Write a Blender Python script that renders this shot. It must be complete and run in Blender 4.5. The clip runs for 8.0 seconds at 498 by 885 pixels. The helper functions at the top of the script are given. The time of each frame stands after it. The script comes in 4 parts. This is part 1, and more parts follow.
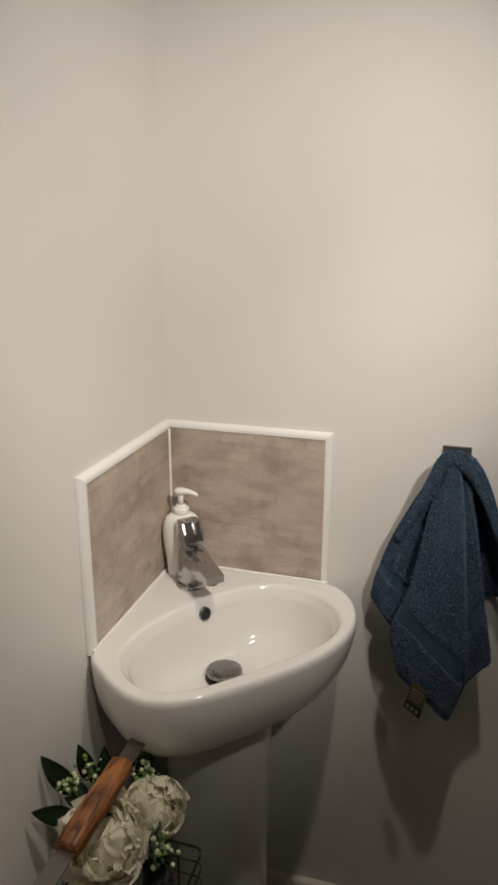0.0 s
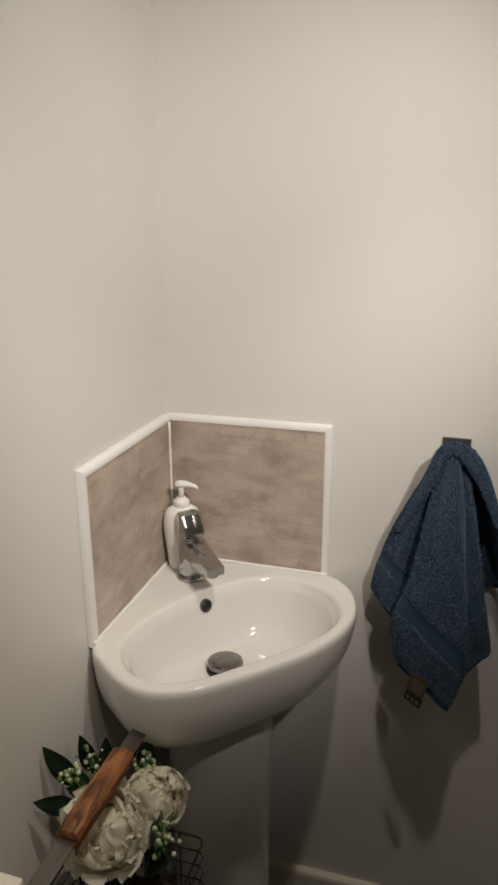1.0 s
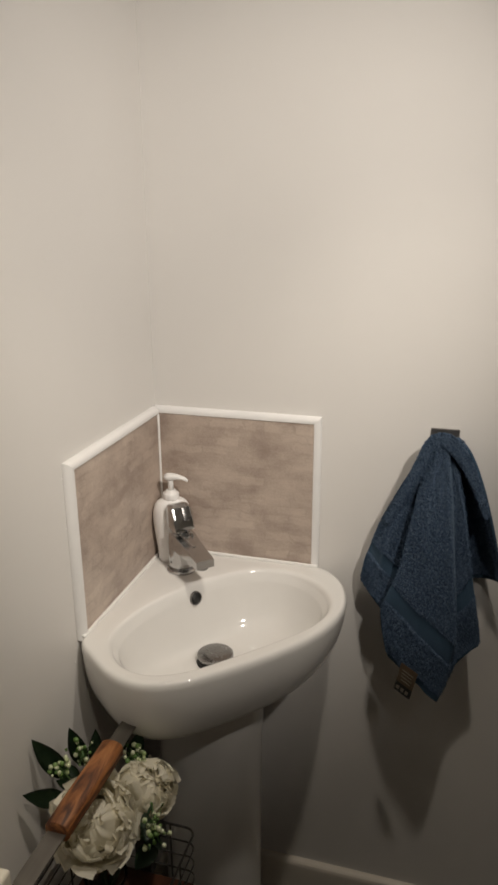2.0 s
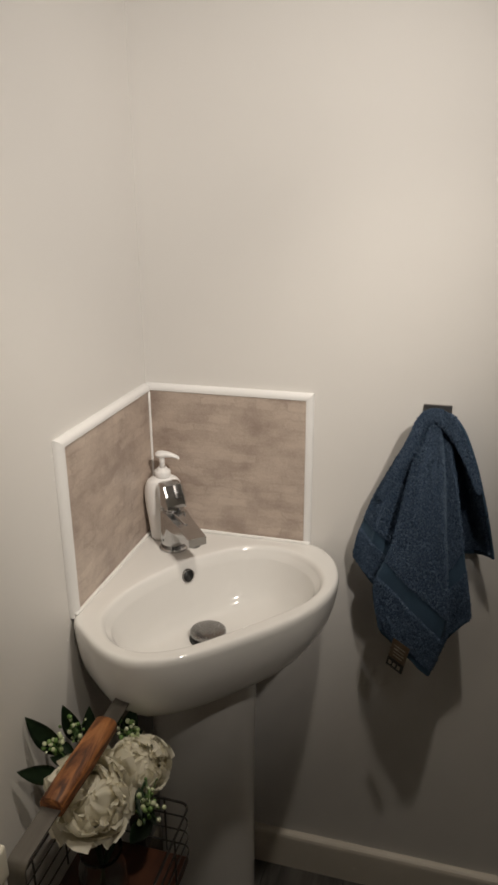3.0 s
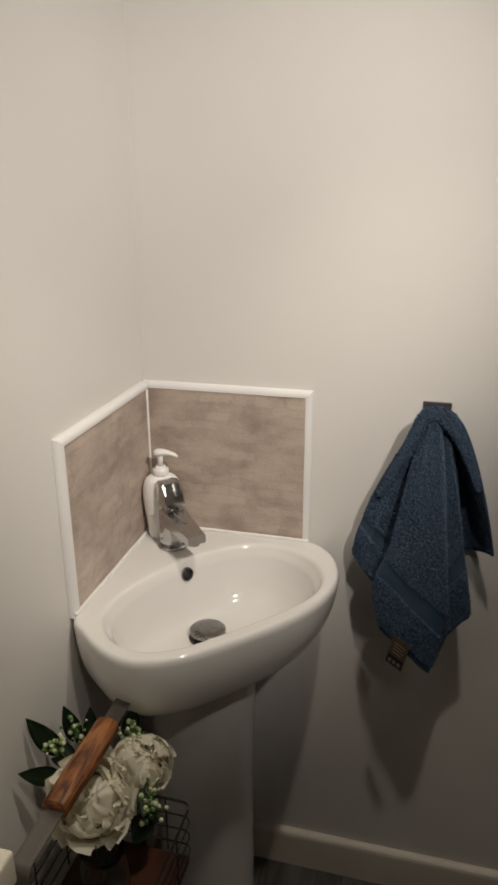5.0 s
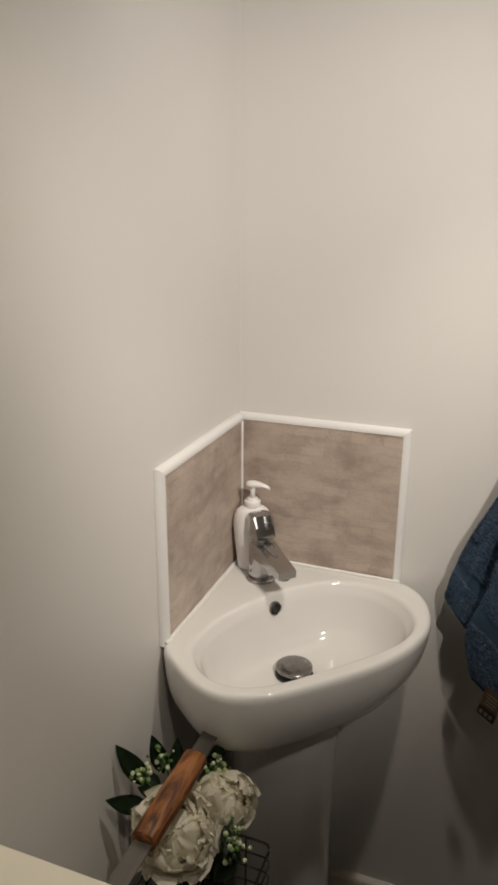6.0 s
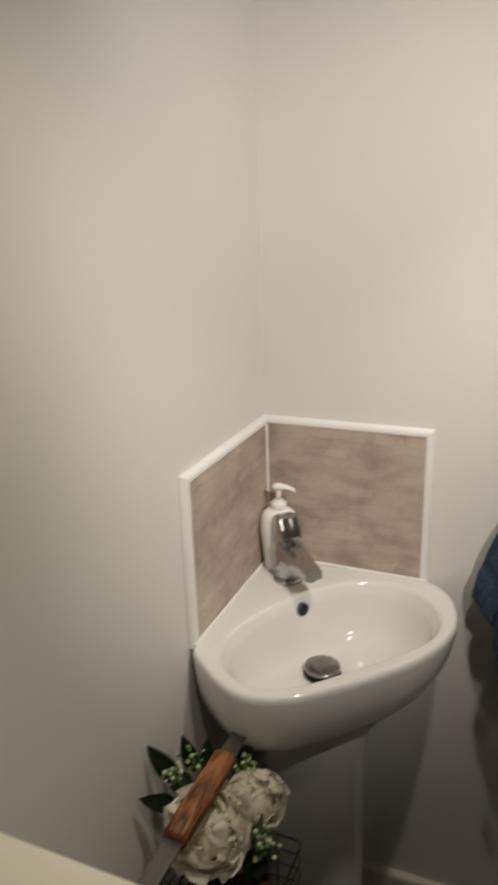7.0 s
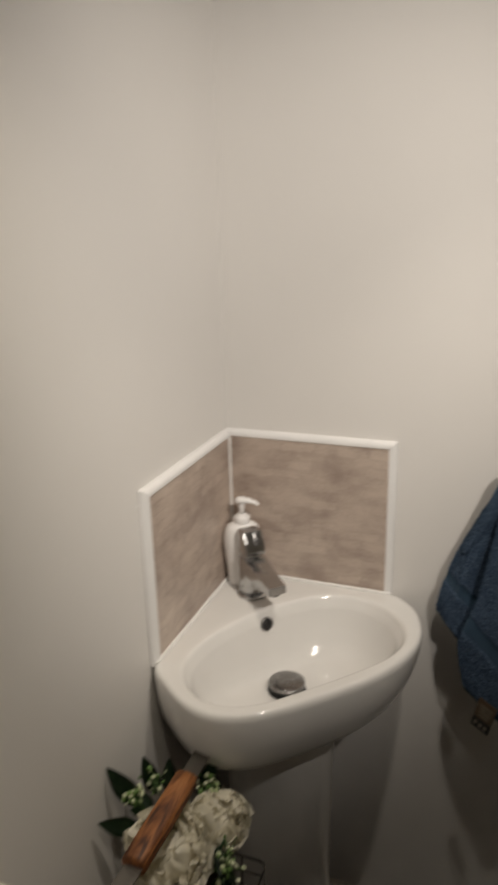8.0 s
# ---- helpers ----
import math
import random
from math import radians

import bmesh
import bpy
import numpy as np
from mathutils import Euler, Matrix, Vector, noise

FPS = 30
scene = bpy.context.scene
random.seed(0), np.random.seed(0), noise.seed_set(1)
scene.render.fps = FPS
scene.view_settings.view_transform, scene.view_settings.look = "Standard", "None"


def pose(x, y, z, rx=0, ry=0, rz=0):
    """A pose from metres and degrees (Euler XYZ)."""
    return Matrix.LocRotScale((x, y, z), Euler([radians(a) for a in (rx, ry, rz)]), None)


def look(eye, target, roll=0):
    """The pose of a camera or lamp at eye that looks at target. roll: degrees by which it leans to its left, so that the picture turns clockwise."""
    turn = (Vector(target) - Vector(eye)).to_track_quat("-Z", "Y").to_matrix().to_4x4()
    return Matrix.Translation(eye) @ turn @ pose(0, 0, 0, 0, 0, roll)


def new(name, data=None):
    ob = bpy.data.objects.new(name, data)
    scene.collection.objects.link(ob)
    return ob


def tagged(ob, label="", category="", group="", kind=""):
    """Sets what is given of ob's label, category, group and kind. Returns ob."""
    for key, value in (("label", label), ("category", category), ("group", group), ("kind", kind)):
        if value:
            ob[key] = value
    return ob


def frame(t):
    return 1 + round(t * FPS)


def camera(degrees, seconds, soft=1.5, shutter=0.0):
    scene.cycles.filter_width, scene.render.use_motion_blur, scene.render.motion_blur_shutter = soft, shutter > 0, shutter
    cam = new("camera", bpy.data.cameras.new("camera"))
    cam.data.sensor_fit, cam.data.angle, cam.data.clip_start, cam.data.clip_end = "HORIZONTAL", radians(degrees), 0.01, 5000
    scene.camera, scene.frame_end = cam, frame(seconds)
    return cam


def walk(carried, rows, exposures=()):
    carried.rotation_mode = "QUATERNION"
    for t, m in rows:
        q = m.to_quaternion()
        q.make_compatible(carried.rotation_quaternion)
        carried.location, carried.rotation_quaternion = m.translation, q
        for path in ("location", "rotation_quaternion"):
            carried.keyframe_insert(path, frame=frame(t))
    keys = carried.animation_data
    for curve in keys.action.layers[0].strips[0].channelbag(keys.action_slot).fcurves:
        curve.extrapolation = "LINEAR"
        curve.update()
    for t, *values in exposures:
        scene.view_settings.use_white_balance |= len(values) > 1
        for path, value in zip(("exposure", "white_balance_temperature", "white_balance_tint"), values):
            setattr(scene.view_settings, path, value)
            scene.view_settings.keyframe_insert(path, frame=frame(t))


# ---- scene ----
cam = camera(37.75, 8.0, soft=2.9, shutter=0.5)
PATH = [
    (0, pose(0.5459, -1.2647, 1.5241, 72.935, -0.131, 16.655)),
    (0.5, pose(0.5567, -1.2649, 1.5221, 72.440, -0.058, 16.607)),
    (1, pose(0.5541, -1.2657, 1.5223, 72.462, 0.214, 16.867)),
    (1.5, pose(0.5603, -1.2632, 1.5218, 72.462, 0.417, 16.475)),
    (2, pose(0.5615, -1.2629, 1.5187, 71.982, 0.348, 16.279)),
    (2.2, pose(0.5615, -1.2629, 1.5187, 71.400, 0.350, 15.700)),
    (3.3, pose(0.5561, -1.2572, 1.5078, 70.200, 0.260, 15.270)),
    (3.5, pose(0.5561, -1.2569, 1.5072, 70.020, 0.258, 14.870)),
    (4, pose(0.5528, -1.2595, 1.5030, 69.999, 0.329, 14.544)),
    (4.2, pose(0.5528, -1.2595, 1.5030, 69.780, 0.330, 14.230)),
    (5.3, pose(0.5355, -1.2551, 1.5160, 70.350, 0.169, 15.339)),
    (5.5, pose(0.5329, -1.2576, 1.5142, 70.896, 0.100, 16.836)),
    (5.7, pose(0.5131, -1.2639, 1.5129, 71.705, 0.212, 17.686)),
    (6, pose(0.4927, -1.2625, 1.5275, 72.021, -0.374, 20.642)),
    (6.2, pose(0.4872, -1.2643, 1.5289, 72.173, -1.048, 20.806)),
    (6.5, pose(0.4935, -1.2625, 1.5284, 71.786, -1.129, 19.650)),
    (6.8, pose(0.4991, -1.2700, 1.5556, 71.970, -0.426, 20.378)),
    (7, pose(0.5165, -1.2641, 1.5530, 71.430, 1.723, 22.911)),
    (7.2, pose(0.5279, -1.2643, 1.5563, 70.392, 2.472, 25.142)),
    (7.5, pose(0.5440, -1.2727, 1.5404, 71.765, 2.637, 26.741)),
    (7.7, pose(0.5369, -1.2722, 1.5555, 71.280, 1.136, 25.621)),
    (8, pose(0.5239, -1.2484, 1.5461, 72.509, 1.314, 20.528)),
]
walk(cam, PATH, [(0, 0.0), (7.5, 0.0), (8, -0.10)])

# ---- world and lamps ----
world = bpy.data.worlds.new("world")
scene.world = world
world.use_nodes = True
world.node_tree.nodes["Background"].inputs[0].default_value = (0.9, 0.8, 0.68, 1)
world.node_tree.nodes["Background"].inputs[1].default_value = 0.02
WARM = (1.0, 0.915, 0.817)
# three heads of an unseen spotlight: second fits the shadows, others added wall fill
# (mouth, aim, watts, beam, softness of the beam edge, colour)
HEADS = [
    ((1.065, -1.100, 2.120), (0.497, -0.443, 1.660), 75, 56, 1.0, WARM),
    ((0.620, -0.520, 2.220), (0.460, -0.330, 0.650), 23, 66, 0.8, (1.0, 0.90, 0.765)),
    ((0.604, -1.200, 2.180), (0.003, -0.980, 1.520), 31, 65, 1.0, (1.0, 0.89, 0.72)),
]
for eye, aim, power, beam, edge, tint in HEADS:
    spot = bpy.data.lights.new("unseen_spot", "SPOT")
    spot.energy, spot.color, spot.shadow_soft_size = power, tint, 0.03
    spot.spot_size, spot.spot_blend = radians(beam), edge
    new("unseen_spot", spot).matrix_basis = look(eye, aim)


# ---- materials ----
def nodes_of(name):
    m = bpy.data.materials.new(name)
    m.use_nodes = True
    nt = m.node_tree
    return m, nt, nt.nodes["Principled BSDF"]


def noise_node(nt, scale, detail=4, rough=0.55, stretch=(1, 1, 1), coord="Object", distort=0.0):
    tc = nt.nodes.new("ShaderNodeTexCoord")
    mp = nt.nodes.new("ShaderNodeMapping")
    mp.inputs["Scale"].default_value = stretch
    n = nt.nodes.new("ShaderNodeTexNoise")
    n.inputs["Scale"].default_value, n.inputs["Detail"].default_value = scale, detail
    n.inputs["Roughness"].default_value, n.inputs["Distortion"].default_value = rough, distort
    nt.links.new(tc.outputs[coord], mp.inputs[0])
    nt.links.new(mp.outputs[0], n.inputs["Vector"])
    return n


def ramp_node(nt, fac, stops):
    r = nt.nodes.new("ShaderNodeValToRGB")
    while len(r.color_ramp.elements) < len(stops):
        r.color_ramp.elements.new(0.5)
    for e, (p, c) in zip(r.color_ramp.elements, stops):
        e.position, e.color = p, (*c, 1)
    nt.links.new(fac, r.inputs[0])
    return r


def bump_node(nt, bsdf, fac, strength, distance):
    b = nt.nodes.new("ShaderNodeBump")
    b.inputs["Strength"].default_value, b.inputs["Distance"].default_value = strength, distance
    nt.links.new(fac, b.inputs["Height"])
    nt.links.new(b.outputs[0], bsdf.inputs["Normal"])


def simple(name, c1, c2, rough, scale=20, metal=0.0, bump=0.0, dist=0.001, stretch=(1, 1, 1), bump_scale=None, coat=0.0, detail=4, rough_var=0.05):
    m, nt, b = nodes_of(name)
    n = noise_node(nt, scale, detail, stretch=stretch)
    r = ramp_node(nt, n.outputs["Fac"], [(0.3, c1), (0.7, c2)])
    nt.links.new(r.outputs[0], b.inputs["Base Color"])
    b.inputs["Metallic"].default_value = metal
    b.inputs["Coat Weight"].default_value = coat
    rr = nt.nodes.new("ShaderNodeMapRange")
    rr.inputs["To Min"].default_value, rr.inputs["To Max"].default_value = max(rough - rough_var, 0.02), rough + rough_var
    n2 = noise_node(nt, scale * 3.1, 3, stretch=stretch)
    nt.links.new(n2.outputs["Fac"], rr.inputs[0])
    nt.links.new(rr.outputs[0], b.inputs["Roughness"])
    if bump:
        n3 = noise_node(nt, bump_scale or scale * 4, 3, stretch=stretch)
        bump_node(nt, b, n3.outputs["Fac"], bump, dist)
    return m


M = {}
M["wall"] = simple("wall_paint", (0.685, 0.665, 0.64), (0.725, 0.705, 0.68), 0.5, 1.6, bump=0.12, dist=0.0006, bump_scale=170)
# unseen walls coloured darker so less light bounces and chrome reflects darker
M["far_wall"] = simple("dimmed_unseen_wall", (0.42, 0.38, 0.325), (0.47, 0.425, 0.37), 0.6, 1.6, bump=0.3, dist=0.0006, bump_scale=170)
M["ceiling"] = simple("ceiling_paint", (0.80, 0.79, 0.77), (0.83, 0.82, 0.80), 0.8, 2)
M["gloss"] = simple("gloss_white_paint", (0.66, 0.61, 0.53), (0.71, 0.66, 0.58), 0.25, 6, bump=0.1, dist=0.0005, bump_scale=60)
M["trim"] = simple("white_plastic_trim", (0.74, 0.73, 0.72), (0.79, 0.78, 0.77), 0.38, 8)
M["silicone"] = simple("silicone", (0.80, 0.79, 0.77), (0.84, 0.83, 0.81), 0.35, 60, bump=0.3, dist=0.001, bump_scale=90)
M["ceramic"] = simple("white_ceramic", (0.735, 0.722, 0.70), (0.765, 0.752, 0.73), 0.11, 5, coat=0.1, rough_var=0.02)
M["chrome"] = simple("chrome", (0.50, 0.50, 0.50), (0.56, 0.56, 0.56), 0.16, 30, metal=1.0, rough_var=0.05)
M["dull_chrome"] = simple("worn_chrome", (0.24, 0.235, 0.23), (0.34, 0.335, 0.33), 0.26, 40, metal=1.0, rough_var=0.06)
M["steel"] = simple("brushed_steel", (0.15, 0.138, 0.122), (0.20, 0.186, 0.166), 0.44, 60, metal=0.85, bump=0.1, dist=0.0003, stretch=(1, 0.05, 1))
M["plate"] = simple("hook_steel", (0.22, 0.21, 0.20), (0.28, 0.27, 0.26), 0.38, 60, metal=0.9)
M["wire"] = simple("dark_wire", (0.09, 0.085, 0.08), (0.15, 0.14, 0.13), 0.35, 60, metal=0.9)
M["dark"] = simple("near_black", (0.015, 0.015, 0.015), (0.025, 0.025, 0.024), 0.5, 30)
M["soap"] = simple("white_soap_plastic", (0.80, 0.79, 0.78), (0.84, 0.83, 0.82), 0.3, 10)
M["leaf"] = simple("dark_leaf", (0.012, 0.030, 0.014), (0.028, 0.060, 0.026), 0.5, 40, bump=0.3, dist=0.001)
M["stem"] = simple("green_stem", (0.05, 0.11, 0.03), (0.09, 0.17, 0.05), 0.6, 60)
M["berry"] = simple("pale_berry", (0.10, 0.21, 0.045), (0.60, 0.66, 0.40), 0.45, 70)
nt = M["berry"].node_tree
oi = nt.nodes.new("ShaderNodeObjectInfo")
r = ramp_node(nt, oi.outputs["Random"], [(0.0, (0.055, 0.13, 0.025)), (0.45, (0.16, 0.27, 0.08)), (0.6, (0.45, 0.52, 0.28)), (1.0, (0.68, 0.71, 0.52))])
nt.links.new(r.outputs[0], nt.nodes["Principled BSDF"].inputs["Base Color"])
M["petal"] = simple("cream_petal", (0.92, 0.875, 0.74), (0.95, 0.92, 0.81), 0.65, 28, bump=0.2, dist=0.001, bump_scale=120)
nt = M["petal"].node_tree
thin = nt.nodes.new("ShaderNodeBsdfTranslucent")
thin.inputs["Color"].default_value = (0.96, 0.92, 0.79, 1)
both = nt.nodes.new("ShaderNodeMixShader")
both.inputs[0].default_value = 0.4
nt.links.new(nt.nodes["Principled BSDF"].outputs[0], both.inputs[1])
nt.links.new(thin.outputs[0], both.inputs[2])
nt.links.new(both.outputs[0], nt.nodes["Material Output"].inputs[0])
M["pot"] = simple("slate_pot", (0.05, 0.055, 0.065), (0.085, 0.09, 0.10), 0.35, 12)
M["soil"] = simple("soil", (0.02, 0.014, 0.01), (0.05, 0.035, 0.02), 0.9, 80, bump=0.8, dist=0.004)
M["lily"] = simple("bright_leaf", (0.06, 0.12, 0.03), (0.11, 0.19, 0.05), 0.45, 30)
M["cistern"] = simple("cream_laminate", (0.73, 0.69, 0.58), (0.77, 0.73, 0.62), 0.32, 3, bump=0.06, dist=0.0004, bump_scale=60)
M["tag"] = simple("brown_card", (0.09, 0.06, 0.035), (0.13, 0.09, 0.055), 0.6, 60)
M["tag_black"] = simple("black_card", (0.012, 0.011, 0.01), (0.02, 0.018, 0.016), 0.55, 60)
M["print"] = simple("pale_print", (0.20, 0.175, 0.14), (0.25, 0.22, 0.18), 0.6, 60)

# stone-look splash panel: soft taupe clouds with short streaks
m, nt, b = nodes_of("stone_panel")
n1 = noise_node(nt, 12, 5, 0.55, (1, 1, 1.3), distort=0.3)
n2 = noise_node(nt, 42, 4, 0.6, (1, 1, 3.6))
n3 = noise_node(nt, 300, 3, 0.75)


def plus(fac, weight, rest):
    """rest + weight * fac"""
    x = nt.nodes.new("ShaderNodeMath")
    x.operation = "MULTIPLY_ADD"
    x.inputs[1].default_value = weight
    nt.links.new(fac, x.inputs[0])
    nt.links.new(rest, x.inputs[2])
    return x.outputs[0]


total = plus(n3.outputs["Fac"], 0.34, plus(n2.outputs["Fac"], 0.14, n1.outputs["Fac"]))
# faint courses of flat, uneven stones
tc = nt.nodes.new("ShaderNodeTexCoord")
sep = nt.nodes.new("ShaderNodeSeparateXYZ")
nt.links.new(tc.outputs["Object"], sep.inputs[0])
run = nt.nodes.new("ShaderNodeMath")
run.operation = "SUBTRACT"
nt.links.new(sep.outputs[0], run.inputs[0])
nt.links.new(sep.outputs[1], run.inputs[1])
com = nt.nodes.new("ShaderNodeCombineXYZ")
wob = noise_node(nt, 24, 3, 0.6)
nt.links.new(plus(wob.outputs["Fac"], 0.055, run.outputs[0]), com.inputs[0])
wob = noise_node(nt, 31, 3, 0.6)
nt.links.new(plus(wob.outputs["Fac"], 0.022, sep.outputs[2]), com.inputs[1])
course = nt.nodes.new("ShaderNodeTexBrick")
course.inputs["Color1"].default_value, course.inputs["Color2"].default_value, course.inputs["Mortar"].default_value = (0.2, 0.2, 0.2, 1), (0.9, 0.9, 0.9, 1), (0.35, 0.35, 0.35, 1)
for key, value in (("Scale", 1.0), ("Mortar Size", 0.004), ("Mortar Smooth", 1.0), ("Brick Width", 0.052), ("Row Height", 0.0185)):
    course.inputs[key].default_value = value
nt.links.new(com.outputs[0], course.inputs["Vector"])
tone = nt.nodes.new("ShaderNodeRGBToBW")
nt.links.new(course.outputs["Color"], tone.inputs[0])
total = plus(tone.outputs[0], 0.24, total)
level = nt.nodes.new("ShaderNodeMapRange")
level.inputs["From Min"].default_value, level.inputs["From Max"].default_value = 0.58, 1.22
nt.links.new(total, level.inputs[0])
r = ramp_node(nt, level.outputs[0], [(0.10, (0.310, 0.245, 0.206)), (0.36, (0.405, 0.330, 0.280)), (0.55, (0.470, 0.388, 0.330)), (0.85, (0.545, 0.458, 0.388))])
nt.links.new(r.outputs[0], b.inputs["Base Color"])
b.inputs["Roughness"].default_value = 0.36
bump_node(nt, b, plus(tone.outputs[0], 0.9, n2.outputs["Fac"]), 0.3, 0.0014)
M["stone"] = m

# oiled olive-like wood: flowing grain along y
m, nt, b = nodes_of("grained_wood")
n1 = noise_node(nt, 55, 5, 0.6, (1, 0.16, 1), distort=1.6)
n2 = noise_node(nt, 240, 3, 0.6, (1, 0.05, 1))
mix = nt.nodes.new("ShaderNodeMath")
mix.operation = "MULTIPLY_ADD"
mix.inputs[1].default_value = 0.25
nt.links.new(n2.outputs["Fac"], mix.inputs[0])
nt.links.new(n1.outputs["Fac"], mix.inputs[2])
r = ramp_node(nt, mix.outputs[0], [(0.42, (0.035, 0.012, 0.006)), (0.53, (0.115, 0.038, 0.012)), (0.66, (0.285, 0.108, 0.032)), (0.80, (0.38, 0.160, 0.056))])
nt.links.new(r.outputs[0], b.inputs["Base Color"])
b.inputs["Roughness"].default_value = 0.58
bump_node(nt, b, mix.outputs[0], 0.4, 0.001)
M["wood"] = m

M["dark_wood"] = simple("stained_wood", (0.030, 0.010, 0.005), (0.085, 0.030, 0.014), 0.45, 34, stretch=(1, 0.12, 1), bump=0.2)

# grey wood-look floor boards, each a little different
m, nt, b = nodes_of("grey_board")
n1 = noise_node(nt, 26, 6, 0.65, (1, 0.12, 1), distort=0.8)
oi = nt.nodes.new("ShaderNodeObjectInfo")
mix = nt.nodes.new("ShaderNodeMath")
mix.operation = "MULTIPLY_ADD"
mix.inputs[1].default_value = 0.2
nt.links.new(oi.outputs["Random"], mix.inputs[0])
nt.links.new(n1.outputs["Fac"], mix.inputs[2])
r = ramp_node(nt, mix.outputs[0], [(0.35, (0.035, 0.033, 0.030)), (0.55, (0.085, 0.08, 0.073)), (0.8, (0.15, 0.14, 0.128))])
nt.links.new(r.outputs[0], b.inputs["Base Color"])
b.inputs["Roughness"].default_value = 0.4
bump_node(nt, b, n1.outputs["Fac"], 0.3, 0.001)
M["board"] = m
M["subfloor"] = simple("dark_joint", (0.02, 0.018, 0.016), (0.03, 0.028, 0.025), 0.9, 30)

# terry cloth and its flat woven band
def cloth(name, dark, light, scale, strength):
    m, nt, b = nodes_of(name)
    n1 = noise_node(nt, scale, 3, 0.7)
    n0 = noise_node(nt, 14, 3, 0.5)
    mx = nt.nodes.new("ShaderNodeMath")
    mx.operation = "MULTIPLY_ADD"
    mx.inputs[1].default_value = 0.35
    nt.links.new(n0.outputs["Fac"], mx.inputs[0])
    nt.links.new(n1.outputs["Fac"], mx.inputs[2])
    r = ramp_node(nt, mx.outputs[0], [(0.45, dark), (0.9, light)])
    nt.links.new(r.outputs[0], b.inputs["Base Color"])
    b.inputs["Roughness"].default_value = 0.95
    b.inputs["Specular IOR Level"].default_value = 0.15
    b.inputs["Sheen Weight"].default_value = 0.25
    b.inputs["Sheen Tint"].default_value = (0.4, 0.55, 0.7, 1)
    bump_node(nt, b, n1.outputs["Fac"], strength, 0.002)
    return m


M["terry"] = cloth("blue_terry", (0.020, 0.036, 0.066), (0.075, 0.110, 0.170), 420, 0.9)
# loops lighter than the terry below, painting the light their tips catch
M["pile"] = cloth("lit_blue_loops", (0.026, 0.048, 0.088), (0.145, 0.200, 0.285), 300, 0.2)
nt = M["pile"].node_tree
geo = nt.nodes.new("ShaderNodeNewGeometry")
r = ramp_node(nt, geo.outputs["Random Per Island"], [(0.0, (0.030, 0.050, 0.088)), (0.6, (0.062, 0.098, 0.158)), (1.0, (0.130, 0.178, 0.250))])
nt.links.new(r.outputs[0], nt.nodes["Principled BSDF"].inputs["Base Color"])
M["band"] = cloth("blue_weave", (0.024, 0.046, 0.078), (0.042, 0.076, 0.118), 900, 0.3)

m, nt, b = nodes_of("clear_glass")
b.inputs["Transmission Weight"].default_value = 1.0
b.inputs["Roughness"].default_value = 0.03
b.inputs["Base Color"].default_value = (0.85, 0.88, 0.86, 1)
M["glass"] = m
m, nt, b = nodes_of("lamp_glow")
b.inputs["Base Color"].default_value = (0.9, 0.85, 0.75, 1)
b.inputs["Emission Color"].default_value = (*WARM, 1)
b.inputs["Emission Strength"].default_value = 30.0
M["glow"] = m


# ---- mesh helpers ----
def part(name, bm, material, parent=None, label="", smooth=True):
    me = bpy.data.meshes.new(name)
    bm.to_mesh(me)
    bm.free()
    for p in me.polygons:
        p.use_smooth = smooth
    for one in material if isinstance(material, (list, tuple)) else [material]:
        me.materials.append(one)
    ob = new(name, me)
    if parent:
        ob.parent = parent
    if label:
        tagged(ob, label)
    return ob


def thing(name, at, label, category, group="", kind=""):
    return tagged(place(new(name), pose(*at)), label, category, group, kind)


def place(ob, m):
    ob.matrix_basis = m
    return ob


def box(lo, hi, bevel=0.0, segments=2, bm=None):
    bm = bm or bmesh.new()
    lo, hi = Vector(lo), Vector(hi)
    r = bmesh.ops.create_cube(bm, size=1, matrix=Matrix.LocRotScale((lo + hi) / 2, None, hi - lo))
    if bevel:
        es = list({e for v in r["verts"] for e in v.link_edges})
        bmesh.ops.bevel(bm, geom=es, offset=bevel, segments=segments, profile=0.6, affect="EDGES")
    return bm


def loft(rings, close_start=True, close_end=True, bm=None, cyclic=True):
    """Skin a list of rings of points, each ring with as many points."""
    bm = bm or bmesh.new()
    vs = [[bm.verts.new(p) for p in ring] for ring in rings]
    n = len(rings[0])
    for a, b in zip(vs, vs[1:]):
        for i in range(n if cyclic else n - 1):
            j = (i + 1) % n
            bm.faces.new((a[i], a[j], b[j], b[i]))
    if close_start:
        bm.faces.new(vs[0][::-1])
    if close_end:
        bm.faces.new(vs[-1])
    bmesh.ops.recalc_face_normals(bm, faces=bm.faces)
    return bm


def circle(c, r, n=32, ry=None, turn=0.0):
    ry = r if ry is None else ry
    out = []
    for i in range(n):
        a = 2 * math.pi * i / n
        x, y = r * math.cos(a), ry * math.sin(a)
        out.append((c[0] + x * math.cos(turn) - y * math.sin(turn), c[1] + x * math.sin(turn) + y * math.cos(turn), c[2]))
    return out


def lathe(profile, n=32, centre=(0, 0), ry=1.0, turn=0.0, ends=True):
    return loft([circle((*centre, z), max(r, 0.0002), n, max(r, 0.0002) * ry, turn) for r, z in profile], ends, ends)


